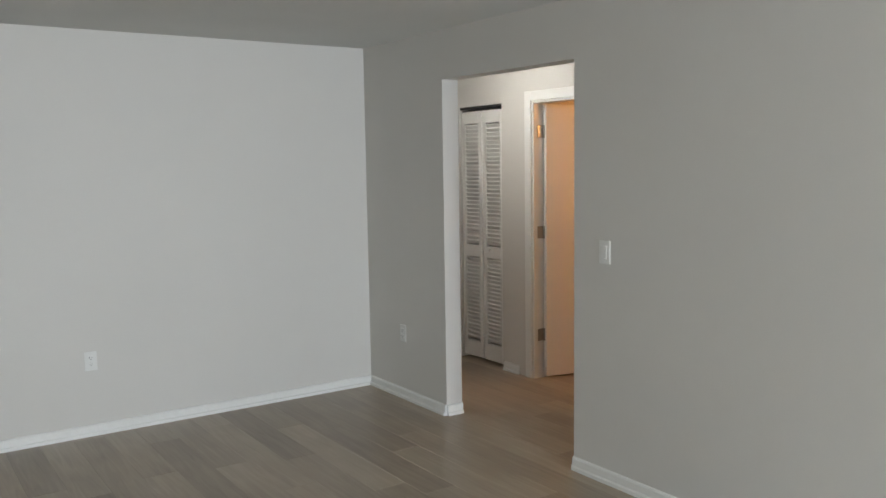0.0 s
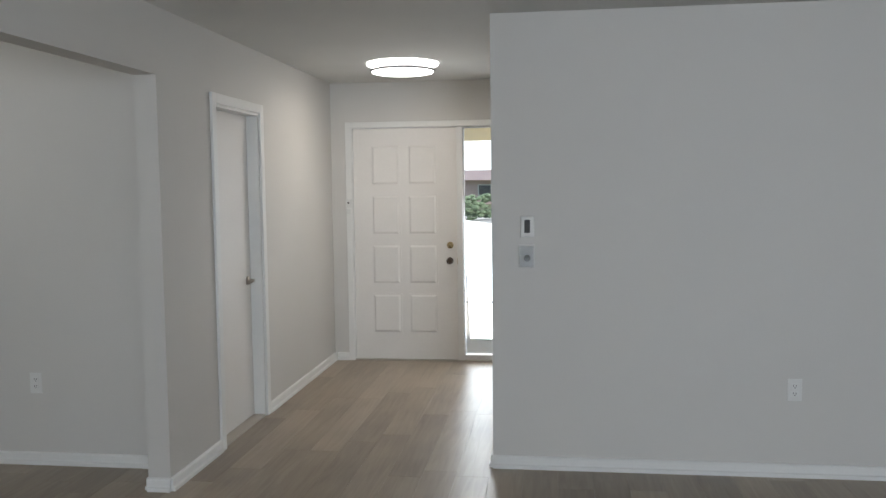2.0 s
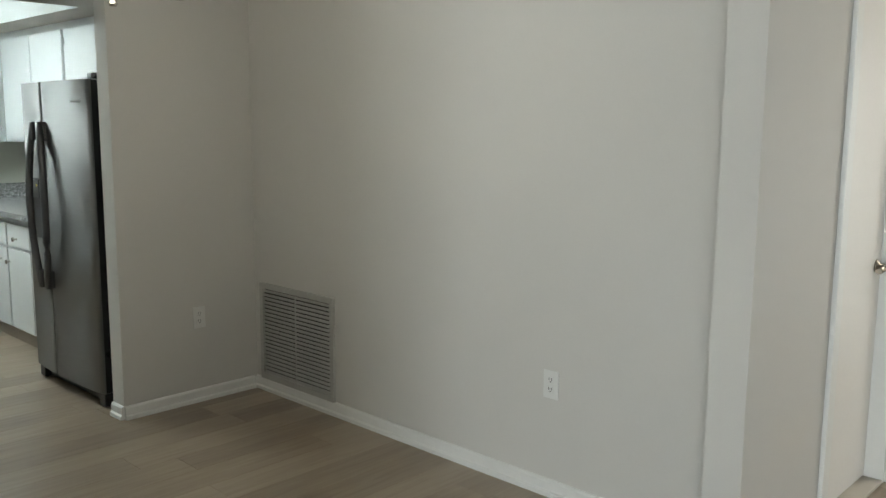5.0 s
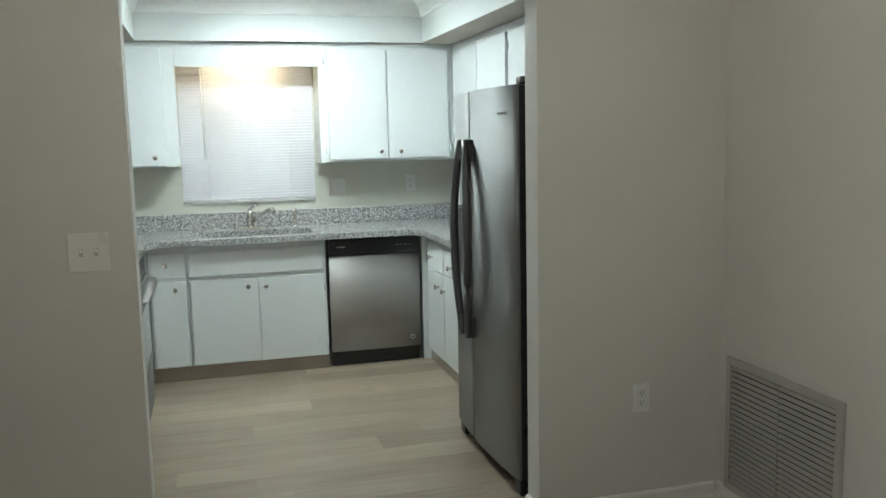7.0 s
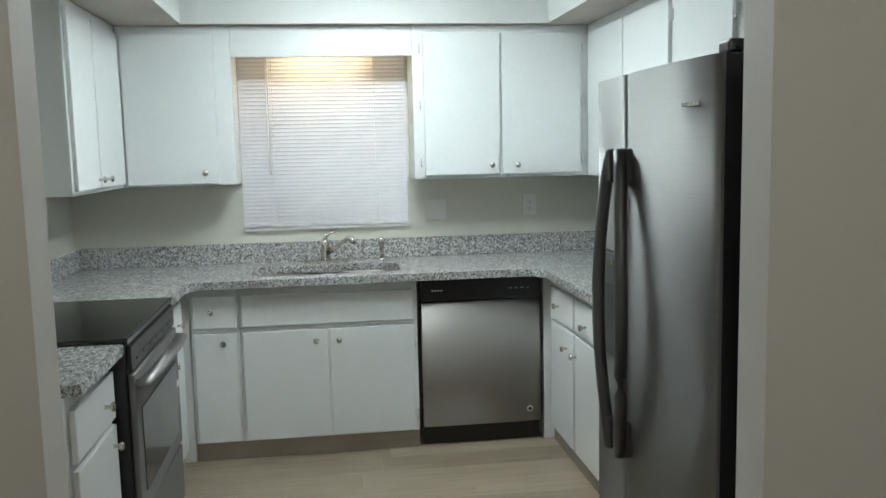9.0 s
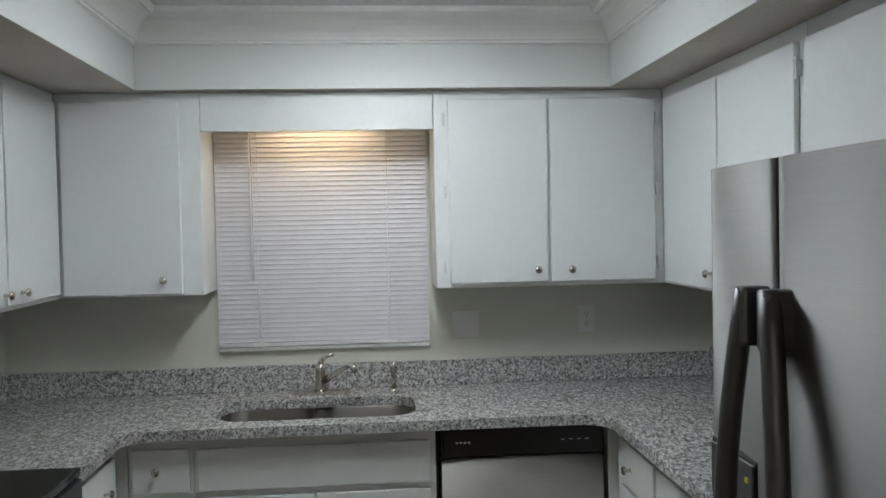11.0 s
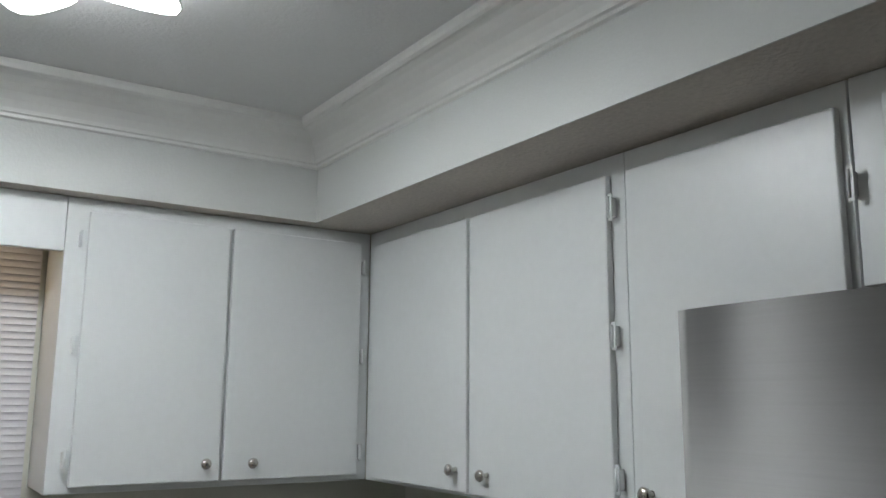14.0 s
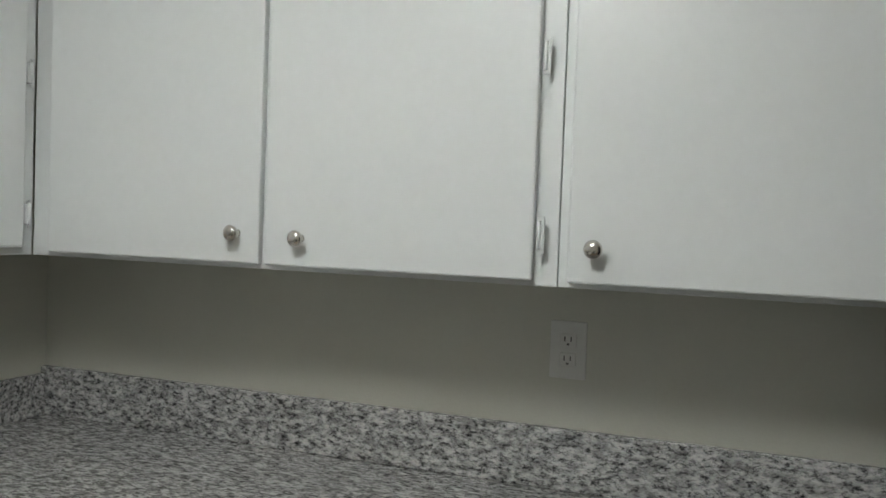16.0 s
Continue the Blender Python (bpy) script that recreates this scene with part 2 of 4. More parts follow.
# ---- mesh helpers ----
def box(bm, x0, x1, y0, y1, z0, z1, bevel=0.0):
    m = Matrix.LocRotScale(((x0 + x1) / 2, (y0 + y1) / 2, (z0 + z1) / 2), None, (abs(x1 - x0), abs(y1 - y0), abs(z1 - z0)))
    vs = bmesh.ops.create_cube(bm, size=1, matrix=m)["verts"]
    if bevel:
        es = list({e for v in vs for e in v.link_edges})
        bmesh.ops.bevel(bm, geom=es, offset=bevel, segments=2, profile=0.5, affect="EDGES")
    return bm


def B(*a, bevel=0.0):
    return box(bmesh.new(), *a, bevel=bevel)


def lathe(profile, at, axis="z", segs=20, bm=None):
    """A turned body: profile rows (radius, height) along the axis from at."""
    bm = bm or bmesh.new()
    turn = {"z": Matrix.Identity(4), "x": pose(0, 0, 0, 0, 90, 0), "-x": pose(0, 0, 0, 0, -90, 0), "y": pose(0, 0, 0, -90, 0, 0),
            "-y": pose(0, 0, 0, 90, 0, 0), "-z": pose(0, 0, 0, 180, 0, 0)}[axis]
    m = Matrix.Translation(at) @ turn
    rings = []
    for r, h in profile:
        rings.append([bm.verts.new(m @ Vector((r * math.cos(2 * math.pi * i / segs), r * math.sin(2 * math.pi * i / segs), h))) for i in range(segs)])
    for a, b in zip(rings, rings[1:]):
        for i in range(segs):
            f = bm.faces.new((a[i], a[(i + 1) % segs], b[(i + 1) % segs], b[i]))
            f.smooth = True
    bm.faces.new(rings[0][::-1])
    bm.faces.new(rings[-1])
    return bm


def tube(points, radius, segs=10, bm=None, flat=1.0):
    """A bent bar through the points; radius may be one value or one a point."""
    bm = bm or bmesh.new()
    pts = [Vector(p) for p in points]
    rs = radius if isinstance(radius, (list, tuple)) else [radius] * len(pts)
    rings = []
    for i, p in enumerate(pts):
        d = (pts[min(i + 1, len(pts) - 1)] - pts[max(i - 1, 0)]).normalized()
        side = d.cross(Vector((0, 0, 1)))
        if side.length < 0.2:
            side = d.cross(Vector((1, 0, 0)))
        side.normalize()
        up = side.cross(d)
        rings.append([bm.verts.new(p + rs[i] * (side * math.cos(2 * math.pi * k / segs) + up * flat * math.sin(2 * math.pi * k / segs))) for k in range(segs)])
    for a, b in zip(rings, rings[1:]):
        for k in range(segs):
            f = bm.faces.new((a[k], a[(k + 1) % segs], b[(k + 1) % segs], b[k]))
            f.smooth = True
    bm.faces.new(rings[0][::-1])
    bm.faces.new(rings[-1])
    return bm


def finish(bm):
    bmesh.ops.recalc_face_normals(bm, faces=bm.faces)
    return bm


def mesh_of(name, bm, material):
    finish(bm)
    me = bpy.data.meshes.new(name)
    bm.to_mesh(me)
    bm.free()
    me.materials.append(material)
    return me


def hang(ob, parent):
    ob.parent = parent
    ob.matrix_parent_inverse = parent.matrix_world.inverted()
    return ob


def part(name, bm, material, parent, label=""):
    ob = hang(new(name, mesh_of(name, bm, material)), parent)
    return tagged(ob, label)


def base(name, at, label, category, group=""):
    e = new(name)
    e.empty_display_size = 0.1
    e.location = at
    e.matrix_world = Matrix.Translation(at)
    return tagged(e, label, category, group)


def solid(name, bm, material, label, category="", kind="", group=""):
    return tagged(new(name, mesh_of(name, bm, material)), label, category, group, kind)


def structure(name, bm, material, label):
    return solid(name, bm, material, label, kind="structure")


def profile_run(bm, a, b, out, rows):
    """A moulding from a to b; rows (distance out from the wall, height)."""
    a, b, out = Vector(a), Vector(b), Vector(out)
    ring = lambda p: [bm.verts.new(p + out * d + Vector((0, 0, h))) for d, h in rows]
    r0, r1 = ring(a), ring(b)
    for i in range(len(rows)):
        j = (i + 1) % len(rows)
        bm.faces.new((r0[i], r0[j], r1[j], r1[i]))
    bm.faces.new(r0)
    bm.faces.new(r1[::-1])
    return bm


# ---- plan ----
H = 2.44
LY, LX = 5.07, 3.45          # living room: far wall, right wall
HX0, HX1 = -1.67, -0.06      # entry hall: left and right wall
FY = 7.825                   # front wall
DX, DY = -4.67, 4.885        # dining room: kitchen side, grille wall
KX, KY0, KY1 = -7.81, 1.86, 4.93   # kitchen: window wall, side walls
SZ = 2.14                    # kitchen soffit
T = 0.12
EX = 4.5                     # far wall of the side hall

# walls
bm = B(HX1, LX + T, LY, LY + T, 0, H)
box(bm, HX1, HX1 + T, LY + T, FY, 0, H)
structure("wall_living_north", bm, WALL, "pale grey painted wall between living room and entry hall")
bm = B(LX, LX + T, 4.085, LY, 0, H)
box(bm, LX, LX + T, BACK, 2.9, 0, H)
box(bm, LX, LX + T, 2.9, 4.085, 2.14, H)
structure("wall_living_east", bm, WALL, "pale grey painted wall with an open doorway")
bm = B(HX0 - T, HX0, 4.545, 5.25, 0, H)
box(bm, HX0 - T, HX0, 5.985, FY, 0, H)
box(bm, HX0 - T, HX0, 5.25, 5.985, 2.03, H)
box(bm, HX0 - T, HX0, 2.0, 4.545, 2.105, H)
box(bm, HX0 - T, HX0, BACK, 2.0, 0, H)
structure("wall_hall_west", bm, WALL, "warm white painted wall with dropped header over a wide opening")
bm = B(HX0 - T, -1.49, FY, FY + 0.15, 0, H)
box(bm, -0.225, LX + T, FY, FY + 0.15, 0, H)
box(bm, -1.49, -0.225, FY, FY + 0.15, 2.06, H)
structure("wall_front", bm, WALL, "warm white painted front wall around the entry door")
structure("wall_dining_north", B(DX, HX0 - T, DY, DY + T, 0, H), WALL, "pale grey painted dining room wall")
bm = B(DX - T, DX, 4.09, 5.05, 0, H)
box(bm, DX - T, DX, 1.0, 2.672, 0, H)
box(bm, DX - T, DX, 2.672, 4.09, SZ, H)
structure("wall_kitchen_opening", bm, WALL, "greige painted wall with a wide opening to the kitchen")
structure("wall_dining_south", B(DX, HX0 - T, 0.88, 1.0, 0, H), WALL, "plain painted dining room wall")
structure("wall_kitchen_north", B(KX, DX - T, KY1, KY1 + T, 0, H), KWALL, "pale painted kitchen wall")
structure("wall_kitchen_south", B(KX, DX - T, KY0 - T, KY0, 0, H), KWALL, "pale painted kitchen wall")
WY0, WY1, WZ0, WZ1 = 2.78, 3.62, 1.12, 2.03
bm = B(KX - 0.15, KX, KY0 - T, WY0, 0, H)
box(bm, KX - 0.15, KX, WY1, KY1 + T, 0, H)
box(bm, KX - 0.15, KX, WY0, WY1, 0, WZ0)
box(bm, KX - 0.15, KX, WY0, WY1, WZ1, H)
structure("wall_kitchen_west", bm, KWALL, "pale painted kitchen wall around the window")
bm = B(HX0, 1.4, BACK - 0.15, BACK, 0, H)
box(bm, 3.3, LX + T, BACK - 0.15, BACK, 0, H)
box(bm, 1.4, 3.3, BACK - 0.15, BACK, 2.25, H)
box(bm, 1.4, 3.3, BACK - 0.15, BACK, 0, 0.3)
structure("wall_living_south", bm, WALL, "plain painted wall with a wide window")
bm = B(EX, EX + T, 1.8, 3.66, 0, H)
box(bm, EX, EX + T, 4.46, 4.82, 0, H)
box(bm, EX, EX + T, 5.38, 5.6, 0, H)
box(bm, EX, EX + T, 3.66, 4.46, 2.06, H)
box(bm, EX, EX + T, 4.82, 5.38, 2.065, H)
structure("wall_side_hall", bm, WALL, "white painted hall wall with closet and bedroom doorway")
bm = B(LX + T, EX + T, 5.6, 5.72, 0, H)
box(bm, LX + T, EX + T, 1.68, 1.8, 0, H)
structure("wall_side_hall_ends", bm, WALL, "plain painted end walls of the side hall")
bm = B(EX + T, 6.6, 4.62, 4.72, 0, H)
box(bm, EX + T, 6.6, 2.4, 2.5, 0, H)
box(bm, 6.6, 6.7, 2.4, 4.72, 0, H)
structure("wall_far_room", bm, WALL, "plain walls of the lit far room")
bm = B(5.15, 5.2, 4.72, 5.6, 0, H)
box(bm, EX + T, 5.2, 5.6, 5.7, 0, H)
structure("wall_closet", bm, WALL, "plain walls of the dark closet")

# ceilings
structure("ceiling", B(KX - 0.15, 6.7, BACK - 0.15, FY + 0.15, H, H + 0.1), CEIL, "lightly textured pale ceiling")
SYL, SYR, SXF, SXN = 2.52, 4.383, -7.465, -5.62
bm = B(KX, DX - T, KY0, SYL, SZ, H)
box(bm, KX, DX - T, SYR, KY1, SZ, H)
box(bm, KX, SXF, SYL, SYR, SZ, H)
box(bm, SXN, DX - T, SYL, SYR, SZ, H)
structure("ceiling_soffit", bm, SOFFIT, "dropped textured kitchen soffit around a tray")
e = 0.004
for q in ((SXF, SXF + e, SYL, SYR), (SXN - e, SXN, SYL, SYR), (SXF + e, SXN - e, SYL, SYL + e), (SXF + e, SXN - e, SYR - e, SYR)):
    structure("tray_face", B(*q, SZ - 0.001, H), TRAY, "smooth white face of the kitchen tray")
structure("tray_ceiling", B(SXF + 0.005, SXN - 0.005, SYL + 0.005, SYR - 0.005, H - 0.006, H - 0.001), mat("tray_ceiling_paint", (0.68, 0.685, 0.68), 0.7, vary=0.04, scale=2, fine=100, bump=0.35), "grey-white tray ceiling")
CR = [(0.0, 0.0), (0.0, -0.125), (0.009, -0.121), (0.010, -0.113), (0.017, -0.110), (0.019, -0.100), (0.026, -0.080), (0.036, -0.060), (0.050, -0.042), (0.068, -0.029), (0.084, -0.023), (0.088, -0.024), (0.096, -0.026), (0.104, -0.022), (0.108, -0.012), (0.108, 0.0)]
bm = bmesh.new()
z = H - 0.007
x0, x1, y0, y1 = SXF + e, SXN - e, SYL + e, SYR - e
loops = []
for d, h in CR:
    loops.append([bm.verts.new((x, y, z + h)) for x, y in ((x0 + d, y0 + d), (x1 - d, y0 + d), (x1 - d, y1 - d), (x0 + d, y1 - d))])
for i in range(len(loops)):
    p, q = loops[i], loops[(i + 1) % len(loops)]
    for k in range(4):
        bm.faces.new((p[k], p[(k + 1) % 4], q[(k + 1) % 4], q[k]))
structure("trim_crown", bm, TRIM, "white crown moulding round the kitchen tray")

# floor slab under the planks, and baseboards
structure("floor_slab", B(KX - 0.15, 6.7, BACK - 0.15, FY + 0.16, -0.15, -0.012), CONC, "floor slab below the planks")
BB = [(0.0, 0.0), (0.022, 0.0), (0.022, 0.018), (0.013, 0.024), (0.013, 0.060), (0.008, 0.068), (0.0, 0.070)]


def baseboard(a, b, out, label="white painted baseboard with shoe moulding"):
    structure("baseboard", profile_run(bmesh.new(), (*a, 0), (*b, 0), (*out, 0), BB), TRIM, label)


baseboard((HX1, LY), (LX - 0.002, LY), (0, -1))
baseboard((LX, LY - 0.022), (LX, 4.085), (-1, 0))
baseboard((LX, 2.9), (LX, BACK), (-1, 0))
baseboard((LX, 4.085), (LX + T, 4.085), (0, -1))
baseboard((LX, 2.9), (LX + T, 2.9), (0, 1))
baseboard((HX1, LY), (HX1, FY - 0.002), (-1, 0))
baseboard((HX0, 4.545), (HX0, 5.19), (1, 0))
baseboard((HX0, 6.045), (HX0, FY - 0.002), (1, 0))
baseboard((HX0 - T, 4.545), (HX0, 4.545), (0, -1))
baseboard((HX0 - T, 4.545), (HX0 - T, DY - 0.023), (-1, 0))
baseboard((HX0 + 0.023, FY), (-1.54, FY), (0, -1))
baseboard((-0.17, FY), (HX1 - 0.023, FY), (0, -1))
baseboard((DX + 0.002, DY), (HX0 - T, DY), (0, -1))
baseboard((DX, 4.09), (DX, DY - 0.023), (1, 0))
baseboard((DX, 1.0), (DX, 2.672), (1, 0))
baseboard((DX, 4.09), (DX - T, 4.09), (0, -1))
baseboard((EX, 4.617), (EX, 4.8), (-1, 0))
baseboard((EX, 1.8), (EX, 3.55), (-1, 0))
baseboard((HX0, 2.0), (HX0, BACK), (1, 0))


# ---- doors and windows ----
def casing(name, axis, at, a, b, top, w, out, parent, label=""):
    """Three flat boards round an opening a..b on the plane axis = at; out: +1 or -1."""
    o0, o1 = sorted((at, at + out * 0.018))
    for lo, hi, z0, z1 in ((a - w, a, 0, top + w), (b, b + w, 0, top + w), (a, b, top, top + w)):
        bm = B(o0, o1, lo, hi, z0, z1, bevel=0.004) if axis == "x" else B(lo, hi, o0, o1, z0, z1, bevel=0.004)
        part(name, bm, TRIM, parent, label)


# front door with eight raised panels and a sidelight
DXL, DXR = -1.48, -0.565
fd = tagged(base("door_1", (-1.02, FY, 0), "off-white eight-panel front entry door, closed", "door"), kind="structure")
leaf = B(DXL, DXR, FY + 0.02, FY + 0.062, 0.012, 2.042, bevel=0.003)
leaf_ob = part("leaf", leaf, DOORP, fd)
for cx in (-1.31, -0.985):
    for zb in (0.255, 0.69, 1.125, 1.56):
        w, hh = 0.235, 0.33
        bm = B(cx, cx + w, FY + 0.0145, FY + 0.021, zb, zb + hh)
        bm.faces.ensure_lookup_table()
        f = [f for f in bm.faces if f.calc_center_median().y < FY + 0.016][0]
        r = bmesh.ops.inset_individual(bm, faces=[f], thickness=0.022, depth=0.0)
        bmesh.ops.translate(bm, verts=f.verts, vec=(0, -0.009, 0))
        part("door_panel", bm, DOORP, leaf_ob)
        # groove shown as a raised surround
        bm = bmesh.new()
        for q in ((cx - 0.014, cx, zb - 0.014, zb + hh + 0.014), (cx + w, cx + w + 0.014, zb - 0.014, zb + hh + 0.014)):
            box(bm, q[0], q[1], FY + 0.0165, FY + 0.0205, q[2], q[3])
        for q in ((zb - 0.014, zb), (zb + hh, zb + hh + 0.014)):
            box(bm, cx, cx + w, FY + 0.0165, FY + 0.0205, q[0], q[1])
        part("panel_moulding", bm, DOORP, leaf_ob)
part("deadbolt", lathe([(0.028, 0), (0.03, 0.008), (0.024, 0.014), (0.013, 0.016), (0.011, 0.028)], (-0.627, FY + 0.02, 1.023), "-y"), BRASS, leaf_ob, "brass deadbolt")
part("door_knob", lathe([(0.03, 0), (0.03, 0.006), (0.012, 0.01), (0.012, 0.028), (0.024, 0.034), (0.028, 0.046), (0.02, 0.058)], (-0.631, FY + 0.02, 0.886), "-y"), BRONZE, leaf_ob, "dark bronze knob")
part("latch_plate", B(-0.567, -0.555, FY + 0.004, FY + 0.012, 0.86, 0.91), BRASS, fd)
for zz in (0.25, 1.02, 1.80):
    part("hinge", B(-1.49, -1.474, FY + 0.004, FY + 0.03, zz - 0.045, zz + 0.045, bevel=0.003), TRIM, fd)
for a, b_, z0, z1 in ((-1.54, -1.486, 0, 2.10), (-0.228, -0.17, 0, 2.10), (-1.486, -0.228, 2.05, 2.10)):
    part("casing", B(a, b_, FY - 0.016, FY - 0.001, z0, z1, bevel=0.004), TRIM, fd)
part("jamb", B(-1.49, -1.482, FY, FY + 0.14, 0, 2.052), TRIM, fd)
part("head_jamb", B(-1.49, -0.225, FY, FY + 0.14, 2.046, 2.06), TRIM, fd)
part("mullion", B(-0.563, -0.512, FY - 0.006, FY + 0.14, 0, 2.046, bevel=0.004), TRIM, fd)
part("threshold", B(-1.49, -0.225, FY - 0.01, FY + 0.15, -0.01, 0.012, bevel=0.003), mat("threshold_metal", (0.45, 0.42, 0.37), 0.4, 0.8), fd)
sl = tagged(base("window_1", (-0.375, FY, 0), "tall narrow clear sidelight beside the front door", "window"), kind="structure")
bm = B(-0.512, -0.504, FY + 0.02, FY + 0.1, 0.012, 2.046)
box(bm, -0.243, -0.225, FY + 0.0, FY + 0.14, 0.012, 2.046)
box(bm, -0.504, -0.243, FY + 0.02, FY + 0.1, 0.012, 0.055)
box(bm, -0.504, -0.243, FY + 0.02, FY + 0.1, 2.035, 2.046)
part("window_frame", bm, TRIM, sl)
part("glazing_bar", B(-0.504, -0.243, FY + 0.05, FY + 0.068, 0.512, 0.524), TRIM, sl)
for z0, z1 in ((0.055, 0.512), (0.524, 2.035)):
    p = part("pane", B(-0.504, -0.243, FY + 0.057, FY + 0.061, z0, z1), PANE, sl)
    p.visible_shadow = False

# small sensor on the door casing
al = base("door_alarm_sensor", (-1.515, FY, 1.35), "small white alarm sensor on the door casing", "sensor")
part("housing", B(-1.54, -1.49, FY - 0.04, FY - 0.017, 1.36, 1.43, bevel=0.004), PLATE, al)
part("magnet", B(-1.535, -1.495, FY - 0.036, FY - 0.017, 1.30, 1.345, bevel=0.004), PLATE, al)
part("button", lathe([(0.008, 0), (0.008, 0.004)], (-1.515, FY - 0.04, 1.40), "-y", 12), BLACK, al)

# flush door in the hall
hd = tagged(base("door_2", (HX0, 5.62, 0), "plain off-white flush door, closed, set back in its frame", "door"), kind="structure")
part("leaf", B(HX0 - 0.115, HX0 - 0.075, 5.268, 5.967, 0.015, 2.013, bevel=0.003), DOORP, hd)
casing("casing", "x", HX0, 5.25, 5.985, 2.03, 0.06, 1, hd)
bm = B(HX0 - 0.118, HX0 + 0.001, 5.25, 5.266, 0, 2.03)
box(bm, HX0 - 0.118, HX0 + 0.001, 5.969, 5.985, 0, 2.03)
box(bm, HX0 - 0.118, HX0 + 0.001, 5.266, 5.969, 2.014, 2.03)
part("jamb", bm, TRIM, hd)
bm = lathe([(0.027, 0), (0.027, 0.008), (0.012, 0.012), (0.011, 0.045)], (HX0 - 0.075, 5.905, 0.93), "x")
tube([(HX0 - 0.035, 5.905, 0.93), (HX0 - 0.028, 5.87, 0.932), (HX0 - 0.028, 5.785, 0.926)], 0.012, bm=bm)
part("lever_handle", bm, HINGE, hd, "satin nickel lever handle")
part("threshold", B(HX0 - 0.12, HX0, 5.266, 5.969, -0.008, 0.012, bevel=0.003), mat("threshold_wood", (0.45, 0.42, 0.37), 0.5), hd)

# bedroom door, ajar into the far room
bd = tagged(base("door_3", (EX, 4.06, 0), "white flush door standing open into an orange-lit room", "door"), kind="structure")
casing("casing", "x", EX, 3.66, 4.46, 2.06, 0.07, -1, bd)
bm = B(EX - 0.001, EX + T + 0.001, 4.444, 4.46, 0, 2.06)
box(bm, EX - 0.001, EX + T + 0.001, 3.66, 3.676, 0, 2.06)
box(bm, EX - 0.001, EX + T + 0.001, 3.676, 4.444, 2.044, 2.06)
part("jamb", bm, TRIM, bd)
leaf = B(0.0, 0.76, -0.04, 0.0, 0.012, 2.035, bevel=0.003)
bmesh.ops.transform(leaf, matrix=pose(EX + 0.09, 4.44, 0, 0, 0, -12), verts=leaf.verts)
part("leaf", leaf, DOORP, bd)
for zz in (0.33, 1.10, 1.84):
    bm = B(EX + 0.03, EX + 0.088, 4.436, 4.4435, zz - 0.045, zz + 0.045, bevel=0.002)
    lathe([(0.008, -0.047), (0.008, 0.047)], (EX + 0.085, 4.43, zz), "z", 10, bm)
    part("hinge", bm, HINGE, bd, "nickel butt hinge")

# louvred bifold closet door
cd = tagged(base("door_4", (EX, 5.1, 0), "white louvred bifold closet door, closed", "door"), kind="structure")
slat_me = mesh_of("louver_slat", B(-0.006, 0.006, -0.088, 0.088, -0.017, 0.017), TRIM)
for y0 in (4.83, 5.105):
    y1 = y0 + 0.262
    bm = B(EX + 0.02, EX + 0.048, y0, y0 + 0.042, 0.03, 2.025, bevel=0.003)
    box(bm, EX + 0.02, EX + 0.048, y1 - 0.042, y1, 0.03, 2.025, bevel=0.003)
    for z0, z1 in ((0.03, 0.16), (0.86, 0.95), (1.93, 2.025)):
        box(bm, EX + 0.02, EX + 0.048, y0 + 0.042, y1 - 0.042, z0, z1)
    pn = part("bifold_panel", bm, TRIM, cd)
    for za, zb in ((0.175, 0.85), (0.965, 1.92)):
        k = int((zb - za) / 0.031)
        for i in range(k):
            ob = hang(new("louver_slat", slat_me), pn)
            ob.matrix_basis = pose(EX + 0.034, (y0 + y1) / 2, za + (i + 0.5) * (zb - za) / k, 0, -38, 0)
part("knob", lathe([(0.006, 0), (0.006, 0.012), (0.015, 0.018), (0.013, 0.028)], (EX + 0.02, 5.0, 0.93), "-x", 14), TRIM, cd)
part("track", B(EX + 0.015, EX + 0.06, 4.82, 5.38, 2.045, 2.064), DARK, cd, "dark metal bifold track")

# rear living-room window (behind the walker)
rw = tagged(base("window_2", (1.2, BACK, 0), "wide clear living room window with white frame", "window"), kind="structure")
bm = bmesh.new()
for x in (1.4, 2.33, 3.26):
    box(bm, x, x + 0.04, BACK - 0.1, BACK - 0.04, 0.3, 2.25)
box(bm, 1.44, 3.26, BACK - 0.1, BACK - 0.04, 0.3, 0.34)
box(bm, 1.44, 3.26, BACK - 0.1, BACK - 0.04, 2.21, 2.25)
part("window_frame", bm, TRIM, rw)
for a, b_ in ((1.44, 2.33), (2.37, 3.26)):
    p = part("pane", B(a, b_, BACK - 0.075, BACK - 0.07, 0.34, 2.21), PANE, rw)
    p.visible_shadow = False

# kitchen window with closed blinds
kw = tagged(base("window_3", (KX, 3.2, 1.1), "kitchen window behind closed blinds", "window"), kind="structure")
bm = bmesh.new()
for a, b_, z0, z1 in ((WY0, WY0 + 0.04, WZ0, WZ1), (WY1 - 0.04, WY1, WZ0, WZ1), (WY0 + 0.04, WY1 - 0.04, WZ0, WZ0 + 0.04), (WY0 + 0.04, WY1 - 0.04, WZ1 - 0.04, WZ1), (WY0 + 0.04, WY1 - 0.04, 1.56, 1.59)):
    box(bm, KX - 0.11, KX - 0.05, a, b_, z0, z1)
part("window_frame", bm, TRIM, kw)
for z0, z1 in ((WZ0 + 0.04, 1.56), (1.59, WZ1 - 0.04)):
    p = part("pane", B(KX - 0.085, KX - 0.08, WY0 + 0.04, WY1 - 0.04, z0, z1), PANE, kw)
    p.visible_shadow = False
bl = base("window_blind", (KX, 3.2, 1.09), "white mini blind, closed, over the kitchen window", "blind")
BY0, BY1 = 2.752, 3.652
